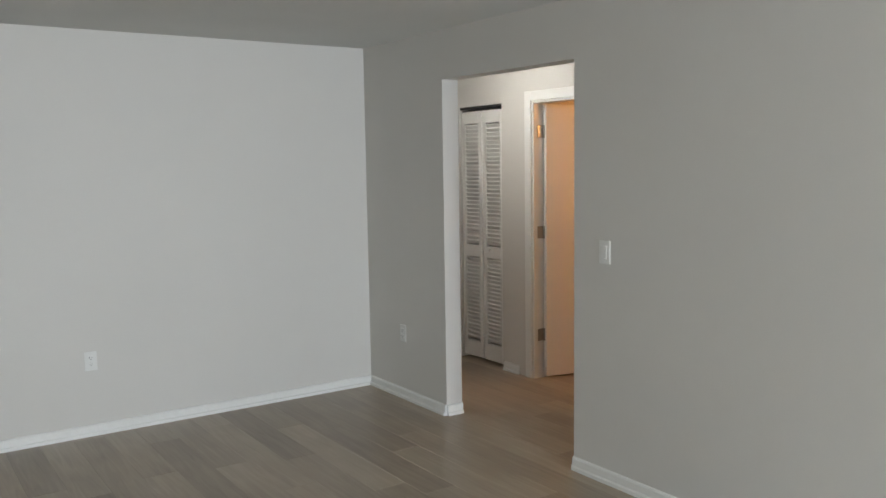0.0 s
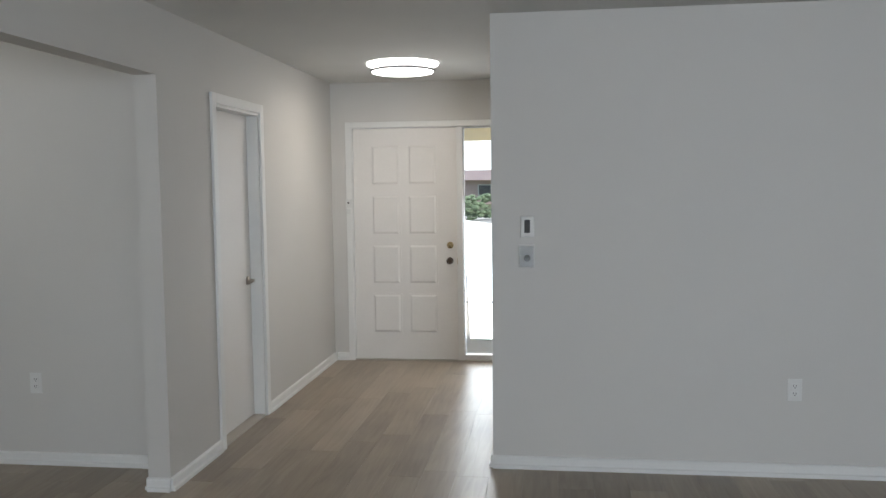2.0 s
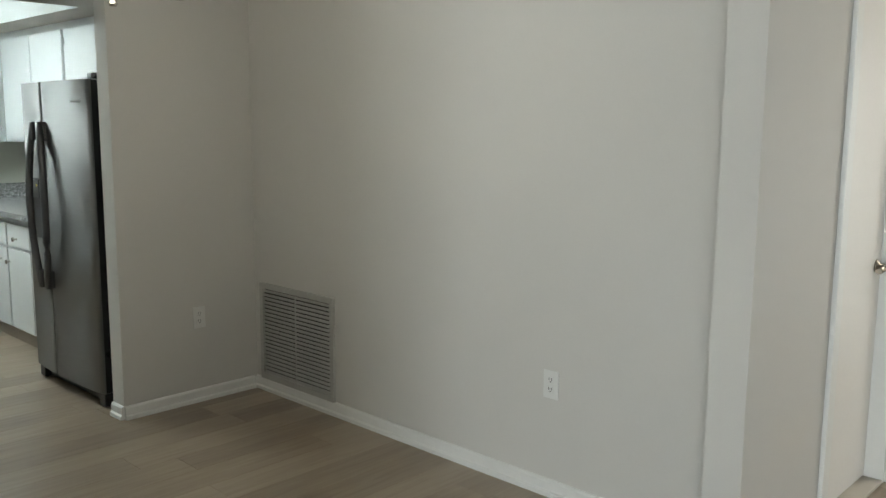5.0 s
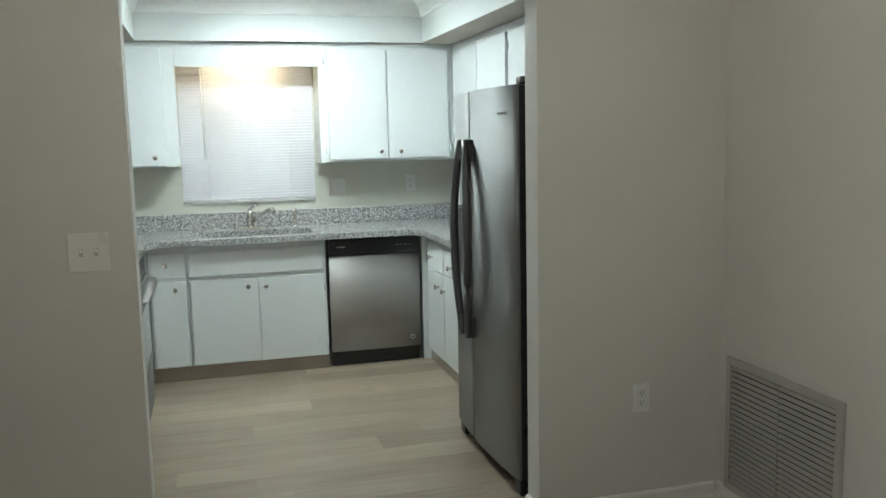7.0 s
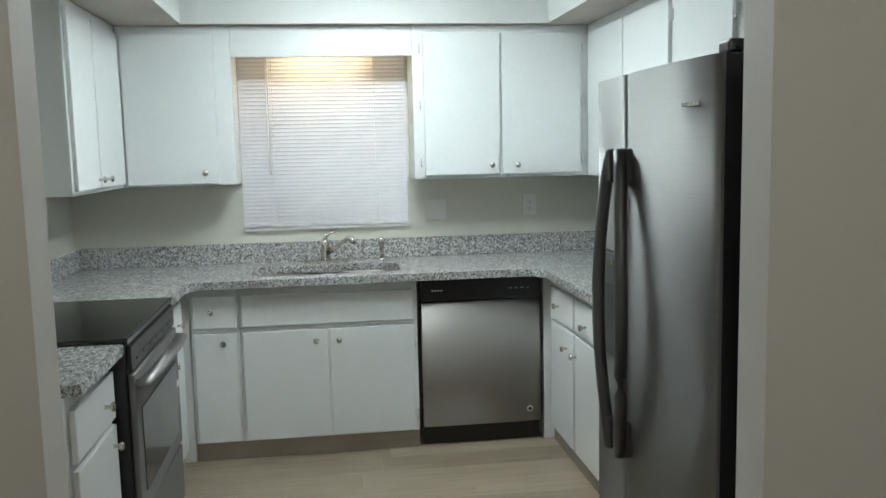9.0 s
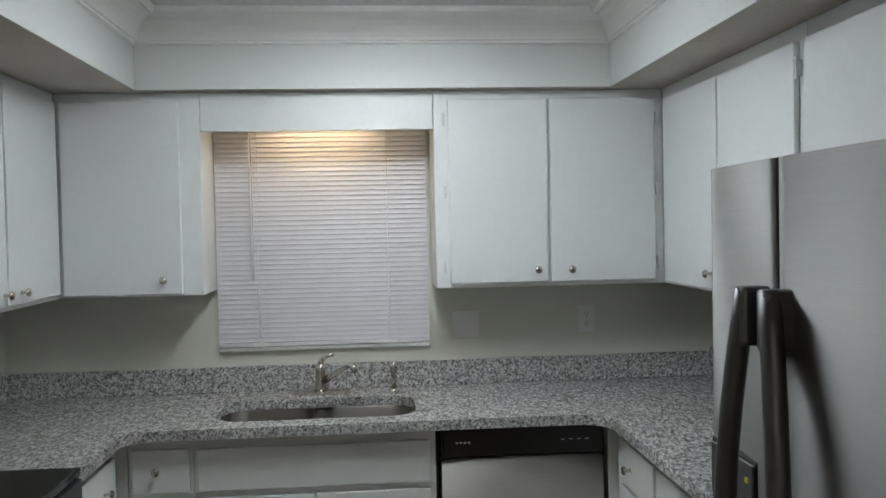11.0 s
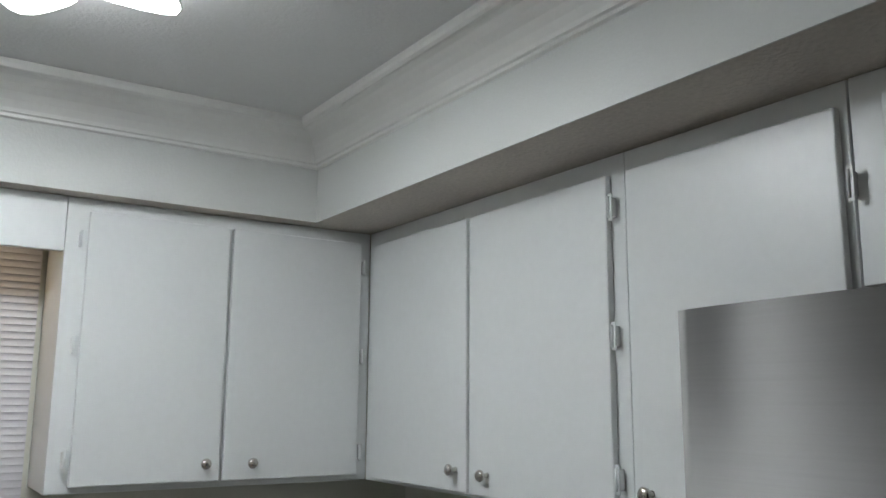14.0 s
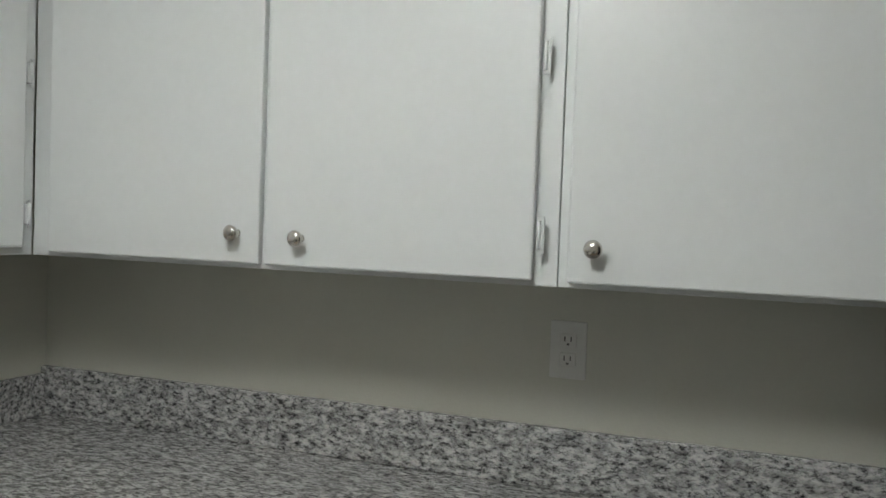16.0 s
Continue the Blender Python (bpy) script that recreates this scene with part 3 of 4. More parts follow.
part("headrail", B(KX + 0.004, KX + 0.03, BY0, BY1, 2.07, 2.098, bevel=0.002), BLIND, bl)
bm = bmesh.new()
slat_rows = [(-0.0125, 0.0), (-0.006, 0.0018), (0.0, 0.0024), (0.006, 0.0018), (0.0125, 0.0), (0.006, 0.0011), (0.0, 0.0016), (-0.006, 0.0011)]
ra = [bm.verts.new((d, -0.45, h)) for d, h in slat_rows]
rb = [bm.verts.new((d, 0.45, h)) for d, h in slat_rows]
for i in range(8):
    bm.faces.new((ra[i], ra[(i + 1) % 8], rb[(i + 1) % 8], rb[i]))
bm.faces.new(ra[::-1])
bm.faces.new(rb)
blind_me = mesh_of("slat", bm, BLIND)
for i in range(46):
    ob = hang(new("slat", blind_me), bl)
    ob.matrix_basis = pose(KX + 0.017, 3.202, 1.125 + i * 0.0208, 0, 70, 0)
part("bottom_rail", B(KX + 0.006, KX + 0.03, BY0, BY1, 1.095, 1.112, bevel=0.003), BLIND, bl)
for y in (2.93, 3.48):
    part("ladder_cord", tube([(KX + 0.032, y, 1.10), (KX + 0.032, y, 2.08)], 0.0013, 6), PLATE, bl)
    part("cord_clip", B(KX + 0.03, KX + 0.036, y - 0.03, y + 0.03, 1.096, 1.113), PLATE, bl)
part("tilt_wand", tube([(KX + 0.045, 2.905, 2.07), (KX + 0.05, 2.908, 1.38)], 0.004, 8), PLATE, bl, "pale plastic tilt wand")
part("window_sill", B(KX - 0.03, KX + 0.022, 2.752, 3.652, 1.075, 1.092, bevel=0.003), TRIM, kw)


# ---- kitchen cabinets ----
def knob_at(at, axis, parent):
    return part("knob", lathe([(0.0075, 0), (0.006, 0.004), (0.0055, 0.012), (0.009, 0.016), (0.0145, 0.020), (0.0155, 0.025), (0.012, 0.030), (0.004, 0.032)], at, axis, 18), CHROME, parent, "round satin nickel knob")


def slab(face, out, a, b, z0, z1):
    """A door or drawer front, 18 mm proud of the cabinet face; face: ('x', plane) or ('y', plane)."""
    ax, at = face
    lo, hi = sorted((at + out * 0.001, at + out * 0.019))
    return B(lo, hi, a, b, z0, z1, bevel=0.0035) if ax == "x" else B(a, b, lo, hi, z0, z1, bevel=0.0035)


def spot(face, out, along, z, off=0.019):
    ax, at = face
    return (at + out * off, along, z) if ax == "x" else (along, at + out * off, z)


def axis_name(face, out):
    return ("" if out > 0 else "-") + face[0]


def hinge_on(face, out, along, z, parent):
    ax, at = face
    lo, hi = sorted((at + out * 0.001, at + out * 0.021))
    w = 0.005
    bm = B(lo, hi, along - w, along + w, z - 0.022, z + 0.022, bevel=0.002) if ax == "x" else B(along - w, along + w, lo, hi, z - 0.022, z + 0.022, bevel=0.002)
    l2, h2 = sorted((at + out * 0.019, at + out * 0.0215))
    if ax == "x":
        box(bm, l2, h2, along - 0.003, along + 0.008, z - 0.03, z + 0.03, bevel=0.0008)
    else:
        box(bm, along - 0.003, along + 0.009, l2, h2, z - 0.031, z + 0.031, bevel=0.0008)
    lathe([(0.0035, -0.024), (0.0035, 0.024)], spot(face, out, along, z, 0.022), "z", 8, bm)
    part("hinge", bm, CAB, parent, "painted-over hinge")


def cabinet(name, face, out, body, fronts, label, group, extra=(), low=False):
    """body: six bounds; fronts: rows (kind, a, b, z0, z1, knob along, knob z)."""
    x0, x1, y0, y1, z0, z1 = body
    c = base(name, ((x0 + x1) / 2, (y0 + y1) / 2, z0), label, "cabinet", group)
    part("body", B(x0, x1, y0, y1, z0, 0.66 if low else z1, bevel=0.002), CAB, c)
    if low:
        part("front_rail", B(x1 - 0.03, x1, y0, y1, 0.661, z1), CAB, c)
    for kind, a, b, f0, f1, ka, kz in fronts:
        d = part(kind, slab(face, out, a, b, f0, f1), CAB, c)
        if ka is not None:
            knob_at(spot(face, out, ka, kz), axis_name(face, out), d)
    for along, zs in extra:
        for zz in zs:
            hinge_on(face, out, along, zz, c)
    return c


UT, UB = 2.138, 1.342
UF = ("x", -7.532)
UP = "white kitchen wall cabinets"
cabinet("wall_cabinet", UF, 1, (KX + 0.002, UF[1], 2.193, 2.748, UB, UT), [("door", 2.215, 2.668, 1.35, 2.10, 2.60, 1.405)],
        "white painted wall cabinet with one slab door beside the window", UP, [])
cabinet("wall_cabinet", UF, 1, (KX + 0.002, UF[1], 3.669, 4.611, UB, UT),
        [("door", 3.725, 4.127, 1.36, 2.10, 4.08, 1.41), ("door", 4.137, 4.572, 1.36, 2.10, 4.218, 1.408)],
        "white painted wall cabinet with two slab doors beside the window", UP, [(3.708, (1.43, 1.73, 2.02)), (4.582, (1.43, 1.73, 2.02))])
RF = ("y", 4.612)
cabinet("wall_cabinet", RF, -1, (-7.53, -6.365, RF[1], KY1 - 0.002, UB, UT),
        [("door", -7.47, -6.945, 1.352, 2.09, -6.993, 1.41), ("door", -6.932, -6.405, 1.352, 2.09, -6.852, 1.405)],
        "white painted corner wall cabinet with two slab doors", UP, [(-6.394, (1.43, 1.73, 2.015))])
cabinet("wall_cabinet", RF, -1, (-6.363, -5.842, RF[1], KY1 - 0.002, UB, UT),
        [("door", -6.345, -5.856, 1.352, 2.09, -6.298, 1.41)], "white painted wall cabinet with one slab door beside the refrigerator", UP,
        [(-5.838, (1.43, 1.95))])
cabinet("wall_cabinet", RF, -1, (-5.838, DX - T - 0.004, RF[1], KY1 - 0.002, 1.78, UT),
        [("door", -5.775, -5.33, 1.80, 2.09, -5.37, 1.84), ("door", -5.318, -4.87, 1.80, 2.09, -5.28, 1.84)],
        "short white cabinet above the refrigerator", UP)
LF = ("y", 2.192)
cabinet("wall_cabinet", LF, 1, (-7.53, -6.66, KY0 + 0.002, LF[1], UB, UT),
        [("door", -7.50, -7.045, 1.36, 2.10, -7.135, 1.398), ("door", -7.03, -6.68, 1.36, 2.10, -7.00, 1.398)],
        "white painted wall cabinet with two slab doors near the range", UP)
solid("window_valance", B(UF[1] - 0.02, UF[1] + 0.002, 2.75, 3.667, 1.985, 2.138, bevel=0.002), CAB, "white board bridging the cabinets above the window", "valance")
vl = base("under_valance_lamp", (-7.62, 3.2, 2.138), "small warm lamp tube behind the valance", "lamp")
part("tube", B(-7.66, -7.58, 2.95, 3.45, 2.10, 2.118, bevel=0.006), glow("warm_tube", (1.0, 0.74, 0.4), 1.5), vl)
part("housing", B(-7.67, -7.57, 2.93, 3.47, 2.119, 2.137), PLATE, vl)

CT = 0.90
BF = ("x", -7.20)
LOW = "white kitchen base cabinets"


def toe_part(c, *b):
    part("toe_kick", B(*b), TOE, c, "brown wood toe kick")


c = cabinet("base_cabinet", BF, 1, (KX + 0.03, BF[1], 2.53, 2.758, 0.092, 0.862),
            [("drawer", 2.545, 2.748, 0.665, 0.822, 2.633, 0.747), ("door", 2.545, 2.748, 0.10, 0.64, 2.685, 0.592)],
            "narrow white base cabinet with drawer over door", LOW, [(2.753, (0.2,))])
toe_part(c, -7.7, -7.215, 2.53, 2.758, 0.001, 0.092)
c = cabinet("base_cabinet", BF, 1, (KX + 0.03, BF[1], 2.76, 3.628, 0.092, 0.862),
            [("false_front", 2.775, 3.605, 0.665, 0.818, None, 0), ("door", 2.775, 3.184, 0.10, 0.64, 3.127, 0.586), ("door", 3.194, 3.605, 0.10, 0.64, 3.238, 0.584)],
            "white sink base cabinet with two slab doors", LOW, [(3.616, (0.18, 0.55))], True)
toe_part(c, -7.7, -7.215, 2.76, 3.628, 0.001, 0.092)
RB = ("y", 4.308)
c = cabinet("base_cabinet", RB, -1, (-7.19, -6.728, RB[1], KY1 - 0.03, 0.092, 0.862),
            [("drawer", -7.12, -6.738, 0.665, 0.818, -6.976, 0.735), ("door", -7.12, -6.738, 0.10, 0.645, -6.836, 0.56)],
            "white base cabinet with drawer over door", LOW)
toe_part(c, -7.19, -6.728, RB[1] + 0.015, 4.8, 0.001, 0.092)
c = cabinet("base_cabinet", RB, -1, (-6.726, -5.83, RB[1], KY1 - 0.03, 0.092, 0.862),
            [("drawer", -6.71, -6.33, 0.665, 0.818, -6.544, 0.72), ("door", -6.71, -6.33, 0.10, 0.645, -6.69, 0.555), ("drawer", -6.31, -5.86, 0.665, 0.818, -6.09, 0.72), ("door", -6.31, -5.86, 0.10, 0.645, -5.93, 0.555)],
            "white base cabinet with drawers over doors beside the refrigerator", LOW)
toe_part(c, -6.726, -5.83, RB[1] + 0.015, 4.8, 0.001, 0.092)
LB = ("y", 2.488)
c = cabinet("base_cabinet", LB, 1, (-7.19, -6.69, KY0 + 0.03, LB[1], 0.092, 0.862),
            [("drawer", -7.12, -6.72, 0.665, 0.818, -7.0, 0.725), ("door", -7.12, -6.72, 0.10, 0.645, -6.84, 0.575)],
            "white base cabinet with drawer over door beside the range", LOW)
toe_part(c, -7.19, -6.69, 2.0, LB[1] - 0.015, 0.001, 0.092)
c = cabinet("base_cabinet", LB, 1, (-5.86, -5.40, KY0 + 0.03, LB[1], 0.092, 0.862),
            [("drawer", -5.84, -5.42, 0.665, 0.818, -5.72, 0.735), ("door", -5.84, -5.42, 0.10, 0.645, -5.79, 0.585)],
            "white base cabinet with drawer over door near the opening", LOW)
toe_part(c, -5.86, -5.40, 2.0, LB[1] - 0.015, 0.001, 0.092)
solid("corner_filler", B(-7.80, -7.205, 4.275, 4.90, 0.002, 0.862), CAB, "white blind corner carcass under the counter", "cabinet")
solid("corner_filler", B(-7.80, -7.205, 1.89, 2.525, 0.002, 0.862), CAB, "white blind corner carcass under the counter", "cabinet")


# ---- worktop: one outline with rounded inner corners and a sink cut-out ----
def arc(cx, cy, r, a0, a1, n=8):
    return [(cx + r * math.cos(radians(a0 + (a1 - a0) * i / n)), cy + r * math.sin(radians(a0 + (a1 - a0) * i / n))) for i in range(n + 1)]


def rounded(x0, x1, y0, y1, r, n=8):
    return arc(x1 - r, y1 - r, r, 0, 90, n) + arc(x0 + r, y1 - r, r, 90, 180, n) + arc(x0 + r, y0 + r, r, 180, 270, n) + arc(x1 - r, y0 + r, r, 270, 360, n)


def plate(outline, holes, z0, z1):
    """A slab with holes: outlines filled by triangulation, then walled."""
    bm = bmesh.new()
    rims = []
    for ring in (outline, *holes):
        vs = [bm.verts.new((x, y, z1)) for x, y in ring]
        rims.append([bm.edges.new((vs[i], vs[(i + 1) % len(vs)])) for i in range(len(vs))])
    bmesh.ops.triangle_fill(bm, use_beauty=True, use_dissolve=False, edges=[e for r in rims for e in r])
    out = bmesh.ops.extrude_face_region(bm, geom=bm.faces[:])
    bmesh.ops.translate(bm, verts=[g for g in out["geom"] if isinstance(g, bmesh.types.BMVert)], vec=(0, 0, z0 - z1))
    return bm


CX, CYR, CYL = -7.135, 4.25, 2.54
SNK = (-7.60, -7.235, 2.815, 3.565)
outline = [(-6.675, CYL), (-6.675, KY0 + 0.002), (KX + 0.002, KY0 + 0.002), (KX + 0.002, KY1 - 0.002), (-5.81, KY1 - 0.002), (-5.81, CYR)]
outline += arc(CX + 0.11, CYR - 0.11, 0.11, 90, 180) + arc(CX + 0.09, CYL + 0.09, 0.09, 180, 270)
wt = base("worktop", (-7.4, 3.4, 0.862), "speckled grey and white granite worktop with backsplash", "worktop")
ridge = rounded(*SNK, 0.10)
part("slab", plate(outline, [ridge], 0.863, CT), GRAIN, wt)
part("slab_edge", plate([(x, y) for x, y in outline], [[(x, y) for x, y in rounded(SNK[0] - 0.02, SNK[1] + 0.02, SNK[2] - 0.02, SNK[3] + 0.02, 0.11)]], 0.8625, 0.8628), GRAIN, wt)
part("backsplash", B(KX + 0.002, KX + 0.022, KY0 + 0.024, KY1 - 0.024, CT + 0.001, 1.010, bevel=0.003), GRAIN, wt)
part("backsplash", B(KX + 0.002, -5.81, KY1 - 0.022, KY1 - 0.002, CT + 0.001, 1.028, bevel=0.003), GRAIN, wt)
part("backsplash", B(KX + 0.002, -6.675, KY0 + 0.002, KY0 + 0.022, CT + 0.001, 1.010, bevel=0.003), GRAIN, wt)
wt2 = base("worktop", (-5.62, 2.2, 0.862), "short granite worktop beside the range", "worktop")
part("slab", B(-5.86, -5.38, KY0 + 0.002, CYL, 0.863, CT, bevel=0.004), GRAIN, wt2)

sk = base("sink", (-7.41, 3.2, 0.68), "double-bowl stainless undermount sink", "sink")
for y0, y1 in ((2.82, 3.165), (3.215, 3.56)):
    bm = bmesh.new()
    rings = []
    for ins, zz, rr in ((-0.006, 0.862, 0.09), (0.0, 0.855, 0.085), (0.008, 0.72, 0.08), (0.03, 0.695, 0.06)):
        rings.append([bm.verts.new((x, y, zz)) for x, y in rounded(SNK[0] + ins, SNK[1] - ins, y0 + ins, y1 - ins, rr)])
    for a, b in zip(rings, rings[1:]):
        for i in range(len(a)):
            bm.faces.new((a[i], a[(i + 1) % len(a)], b[(i + 1) % len(b)], b[i])).smooth = True
    bm.faces.new(rings[-1])
    bw = part("bowl", bm, SINKSTEEL, sk)
    part("drain", lathe([(0.04, 0), (0.04, 0.003), (0.02, 0.004)], (-7.42, (y0 + y1) / 2, 0.6955), "z"), CHROME, bw)
part("divider", B(SNK[0], SNK[1], 3.172, 3.208, 0.80, 0.855, bevel=0.006), SINKSTEEL, sk)

fa = base("faucet", (-7.69, 3.19, CT), "satin nickel single-lever kitchen faucet", "faucet")
part("base_plate", plate(rounded(-7.722, -7.658, 3.07, 3.31, 0.03), [], CT + 0.0005, CT + 0.016), CHROME, fa)
part("body", lathe([(0.026, 0), (0.024, 0.02), (0.021, 0.08), (0.022, 0.10), (0.018, 0.115)], (-7.69, 3.185, CT + 0.012), "z"), CHROME, fa)
part("lever", tube([(-7.69, 3.185, 1.02), (-7.69, 3.19, 1.045), (-7.685, 3.215, 1.062), (-7.68, 3.245, 1.066)], [0.017, 0.012, 0.008, 0.007], 12), CHROME, fa)
part("spout", tube([(-7.685, 3.195, 0.955), (-7.64, 3.235, 0.985), (-7.58, 3.275, 1.02), (-7.53, 3.305, 1.045), (-7.50, 3.325, 1.045), (-7.485, 3.333, 1.025)], [0.017, 0.014, 0.012, 0.012, 0.013, 0.013], 12), CHROME, fa)
sp = base("side_sprayer", (-7.665, 3.49, CT), "satin nickel side sprayer beside the sink", "sprayer")
part("collar", lathe([(0.024, 0), (0.022, 0.012), (0.013, 0.02)], (-7.665, 3.49, CT + 0.0005), "z"), CHROME, sp)
part("nozzle", lathe([(0.011, 0), (0.012, 0.05), (0.017, 0.085), (0.016, 0.105), (0.006, 0.11)], (-7.665, 3.49, CT + 0.021), "z"), CHROME, sp)

# ---- dishwasher ----
dw = base("dishwasher", (-7.4, 3.955, 0), "stainless steel dishwasher with black control panel", "dishwasher")
part("body", B(KX + 0.05, -7.225, 3.64, 4.262, 0.09, 0.86), BLACK, dw)
bm = bmesh.new()
n = 12
for i in range(n + 1):
    y = 3.65 + 0.602 * i / n
    bow = 0.008 * (1 - (2 * i / n - 1) ** 4)
    for zz in (0.105, 0.742):
        bm.verts.new((-7.195 + bow, y, zz))
        bm.verts.new((-7.224, y, zz))
bm.verts.ensure_lookup_table()
V = bm.verts
for i in range(n):
    k = 4 * i
    bm.faces.new((V[k], V[k + 4], V[k + 6], V[k + 2])).smooth = True
    bm.faces.new((V[k + 1], V[k + 5], V[k + 7], V[k + 3]))
    bm.faces.new((V[k], V[k + 4], V[k + 5], V[k + 1]))
    bm.faces.new((V[k + 2], V[k + 6], V[k + 7], V[k + 3]))
dr = part("door", bm, STEEL, dw)
cp = part("control_panel", B(-7.224, -7.178, 3.65, 4.252, 0.748, 0.858, bevel=0.008), BLACK, dw, "glossy black control panel")
for y0 in (3.70, 3.715, 3.73, 3.745):
    part("marking", B(-7.1785, -7.177, y0, y0 + 0.009, 0.80, 0.806), PLATE, cp)
for i in range(4):
    part("marking", B(-7.1785, -7.177, 4.09 + 0.03 * i, 4.105 + 0.03 * i, 0.800, 0.803), VENTM, cp)
part("toe_panel", B(-7.28, -7.235, 3.65, 4.252, 0.002, 0.10), BLACK, dw)
part("badge", lathe([(0.016, 0), (0.016, 0.0025)], (-7.19, 4.195, 0.17), "x", 16), PLATE, dr, "small round sticker")
part("badge_mark", lathe([(0.009, 0), (0.009, 0.002)], (-7.187, 4.195, 0.17), "x", 12), BLACK, dr)


# ---- refrigerator ----
FX0, FXM, FX1, FYF = -5.785, -5.462, -4.905, 4.08
fr = base("refrigerator", (-5.33, 4.5, 0), "stainless side-by-side refrigerator with dark curved handles", "refrigerator")
part("body", B(FX0 + 0.012, FX1 - 0.004, FYF + 0.085, KY1 - 0.03, 0.03, 1.70, bevel=0.006), BLACK, fr, "black textured cabinet sides")


def curved_door(x0, x1):
    bm = bmesh.new()
    n, z0, z1 = 16, 0.075, 1.702
    rings = []
    for z in (z0, z1):
        ring = []
        for i in range(n + 1):
            u = i / n
            x = x0 + (x1 - x0) * u
            g = (x - FX0) / (FX1 - FX0)
            bow = 0.022 * (1 - (2 * g - 1) ** 2) + 0.006 * (1 - (2 * u - 1) ** 10)
            ring.append(bm.verts.new((x, FYF + 0.02 - bow, z)))
        ring += [bm.verts.new((x1, FYF + 0.028, z)), bm.verts.new((x0, FYF + 0.028, z))]
        rings.append(ring)
    a, b = rings
    for i in range(len(a)):
        f = bm.faces.new((a[i], a[(i + 1) % len(a)], b[(i + 1) % len(b)], b[i]))
        f.smooth = i < n
    bm.faces.new(a[::-1])
    bm.faces.new(b)
    return bm


dl = part("freezer_door", curved_door(FX0, FXM - 0.004), FRSTEEL, fr)
dr = part("fridge_door", curved_door(FXM + 0.004, FX1), FRSTEEL, fr)
for d, a, b_ in ((dl, FX0 + 0.002, FXM - 0.006), (dr, FXM + 0.006, FX1 - 0.001)):
    part("door_liner", B(a, b_, FYF + 0.029, FYF + 0.080, 0.078, 1.700), BLACK, d, "black door edge and gasket")
for d, xh, s in ((dl, FXM - 0.042, -1), (dr, FXM + 0.042, 1)):
    pts, rad = [], []
    for i in range(15):
        u = i / 14
        pts.append((xh + (0.075 if s > 0 else -0.045) * math.sin(math.pi * u), FYF - 0.036 - 0.024 * math.sin(math.pi * u), 0.58 + 0.905 * u))
        rad.append(0.019)
    hb = part("handle", tube(pts, rad, 12), STEELDK, d, "dark grey curved bar handle")
    for zz in (0.625, 1.44):
        part("handle_mount", B(xh - 0.020, xh + 0.020, FYF - 0.052, FYF + 0.008, zz - 0.05, zz + 0.05, bevel=0.008), STEELDK, hb)
dp = part("dispenser", B(-5.735, -5.535, FYF - 0.006, FYF + 0.012, 0.84, 1.18, bevel=0.006), BLACK, dl, "black water and ice dispenser")
part("dispenser_panel", B(-5.725, -5.545, FYF - 0.011, FYF - 0.005, 1.07, 1.17, bevel=0.003), STEELDK, dp)
part("dispenser_sticker", lathe([(0.006, 0), (0.006, 0.002)], (-5.565, FYF - 0.011, 1.14), "-y", 12), mat("yellow_sticker", (0.65, 0.55, 0.05), 0.5), dp, "tiny yellow sticker")
for i in range(5):
    part("badge_bar", B(-5.085 + i * 0.021, -5.069 + i * 0.021, FYF - 0.0005, FYF + 0.004, 1.590, 1.599), VENTM, dr)
for x0 in (FX1 - 0.07,):
    part("hinge_cover", B(x0, x0 + 0.06, FYF + 0.04, FYF + 0.20, 1.704, 1.735, bevel=0.008), BLACK, fr)
part("kick_grille", B(FX0 + 0.03, FX1 - 0.03, FYF + 0.06, FYF + 0.10, 0.008, 0.072), BLACK, fr)
for x0 in (FX0 + 0.01, FX1 - 0.08):
    part("foot", B(x0, x0 + 0.07, FYF + 0.025, FYF + 0.12, 0.0, 0.07, bevel=0.006), BLACK, fr)

# ---- range ----
RX0, RX1, RY = -6.66, -5.87, 2.55
rg = base("range", (-6.265, 2.2, 0), "black and stainless slide-in electric range", "range")
part("body", B(RX0, RX1, KY0 + 0.02, RY - 0.012, 0.03, 0.885, bevel=0.004), BLACK, rg)
part("cooktop", B(RX0 - 0.005, RX1 + 0.005, KY0 + 0.02, RY, 0.889, 0.915, bevel=0.005), BLKGLASS, rg, "black glass cooktop")
cpl = part("control_panel", B(RX0 + 0.006, RX1 - 0.012, RY - 0.0115, RY + 0.006, 0.80, 0.885, bevel=0.004), BLACK, rg)
for k in range(6):
    part("vent_slot", B(RX0 + 0.07 + 0.11 * k, RX0 + 0.16 + 0.11 * k, RY + 0.0055, RY + 0.009, 0.826, 0.838, bevel=0.002), STEELDK, cpl)
od = part("oven_door", B(RX0 + 0.004, RX1 - 0.012, RY - 0.0115, RY + 0.012, 0.30, 0.79, bevel=0.006), FRSTEEL, rg)
part("oven_window", B(RX0 + 0.08, RX1 - 0.08, RY + 0.0125, RY + 0.016, 0.37, 0.66), OVENGL, od)
part("handle", tube([(RX0 + 0.03, RY + 0.010, 0.755), (RX0 + 0.04, RY + 0.037, 0.757), (RX0 + 0.2, RY + 0.050, 0.76), (RX1 - 0.2, RY + 0.050, 0.76), (RX1 - 0.04, RY + 0.037, 0.757), (RX1 - 0.03, RY + 0.010, 0.755)], 0.026, 12, flat=0.55), STEEL, od)
part("storage_drawer", B(RX0 + 0.004, RX1 - 0.012, RY - 0.0115, RY + 0.010, 0.06, 0.288, bevel=0.006), FRSTEEL, rg)
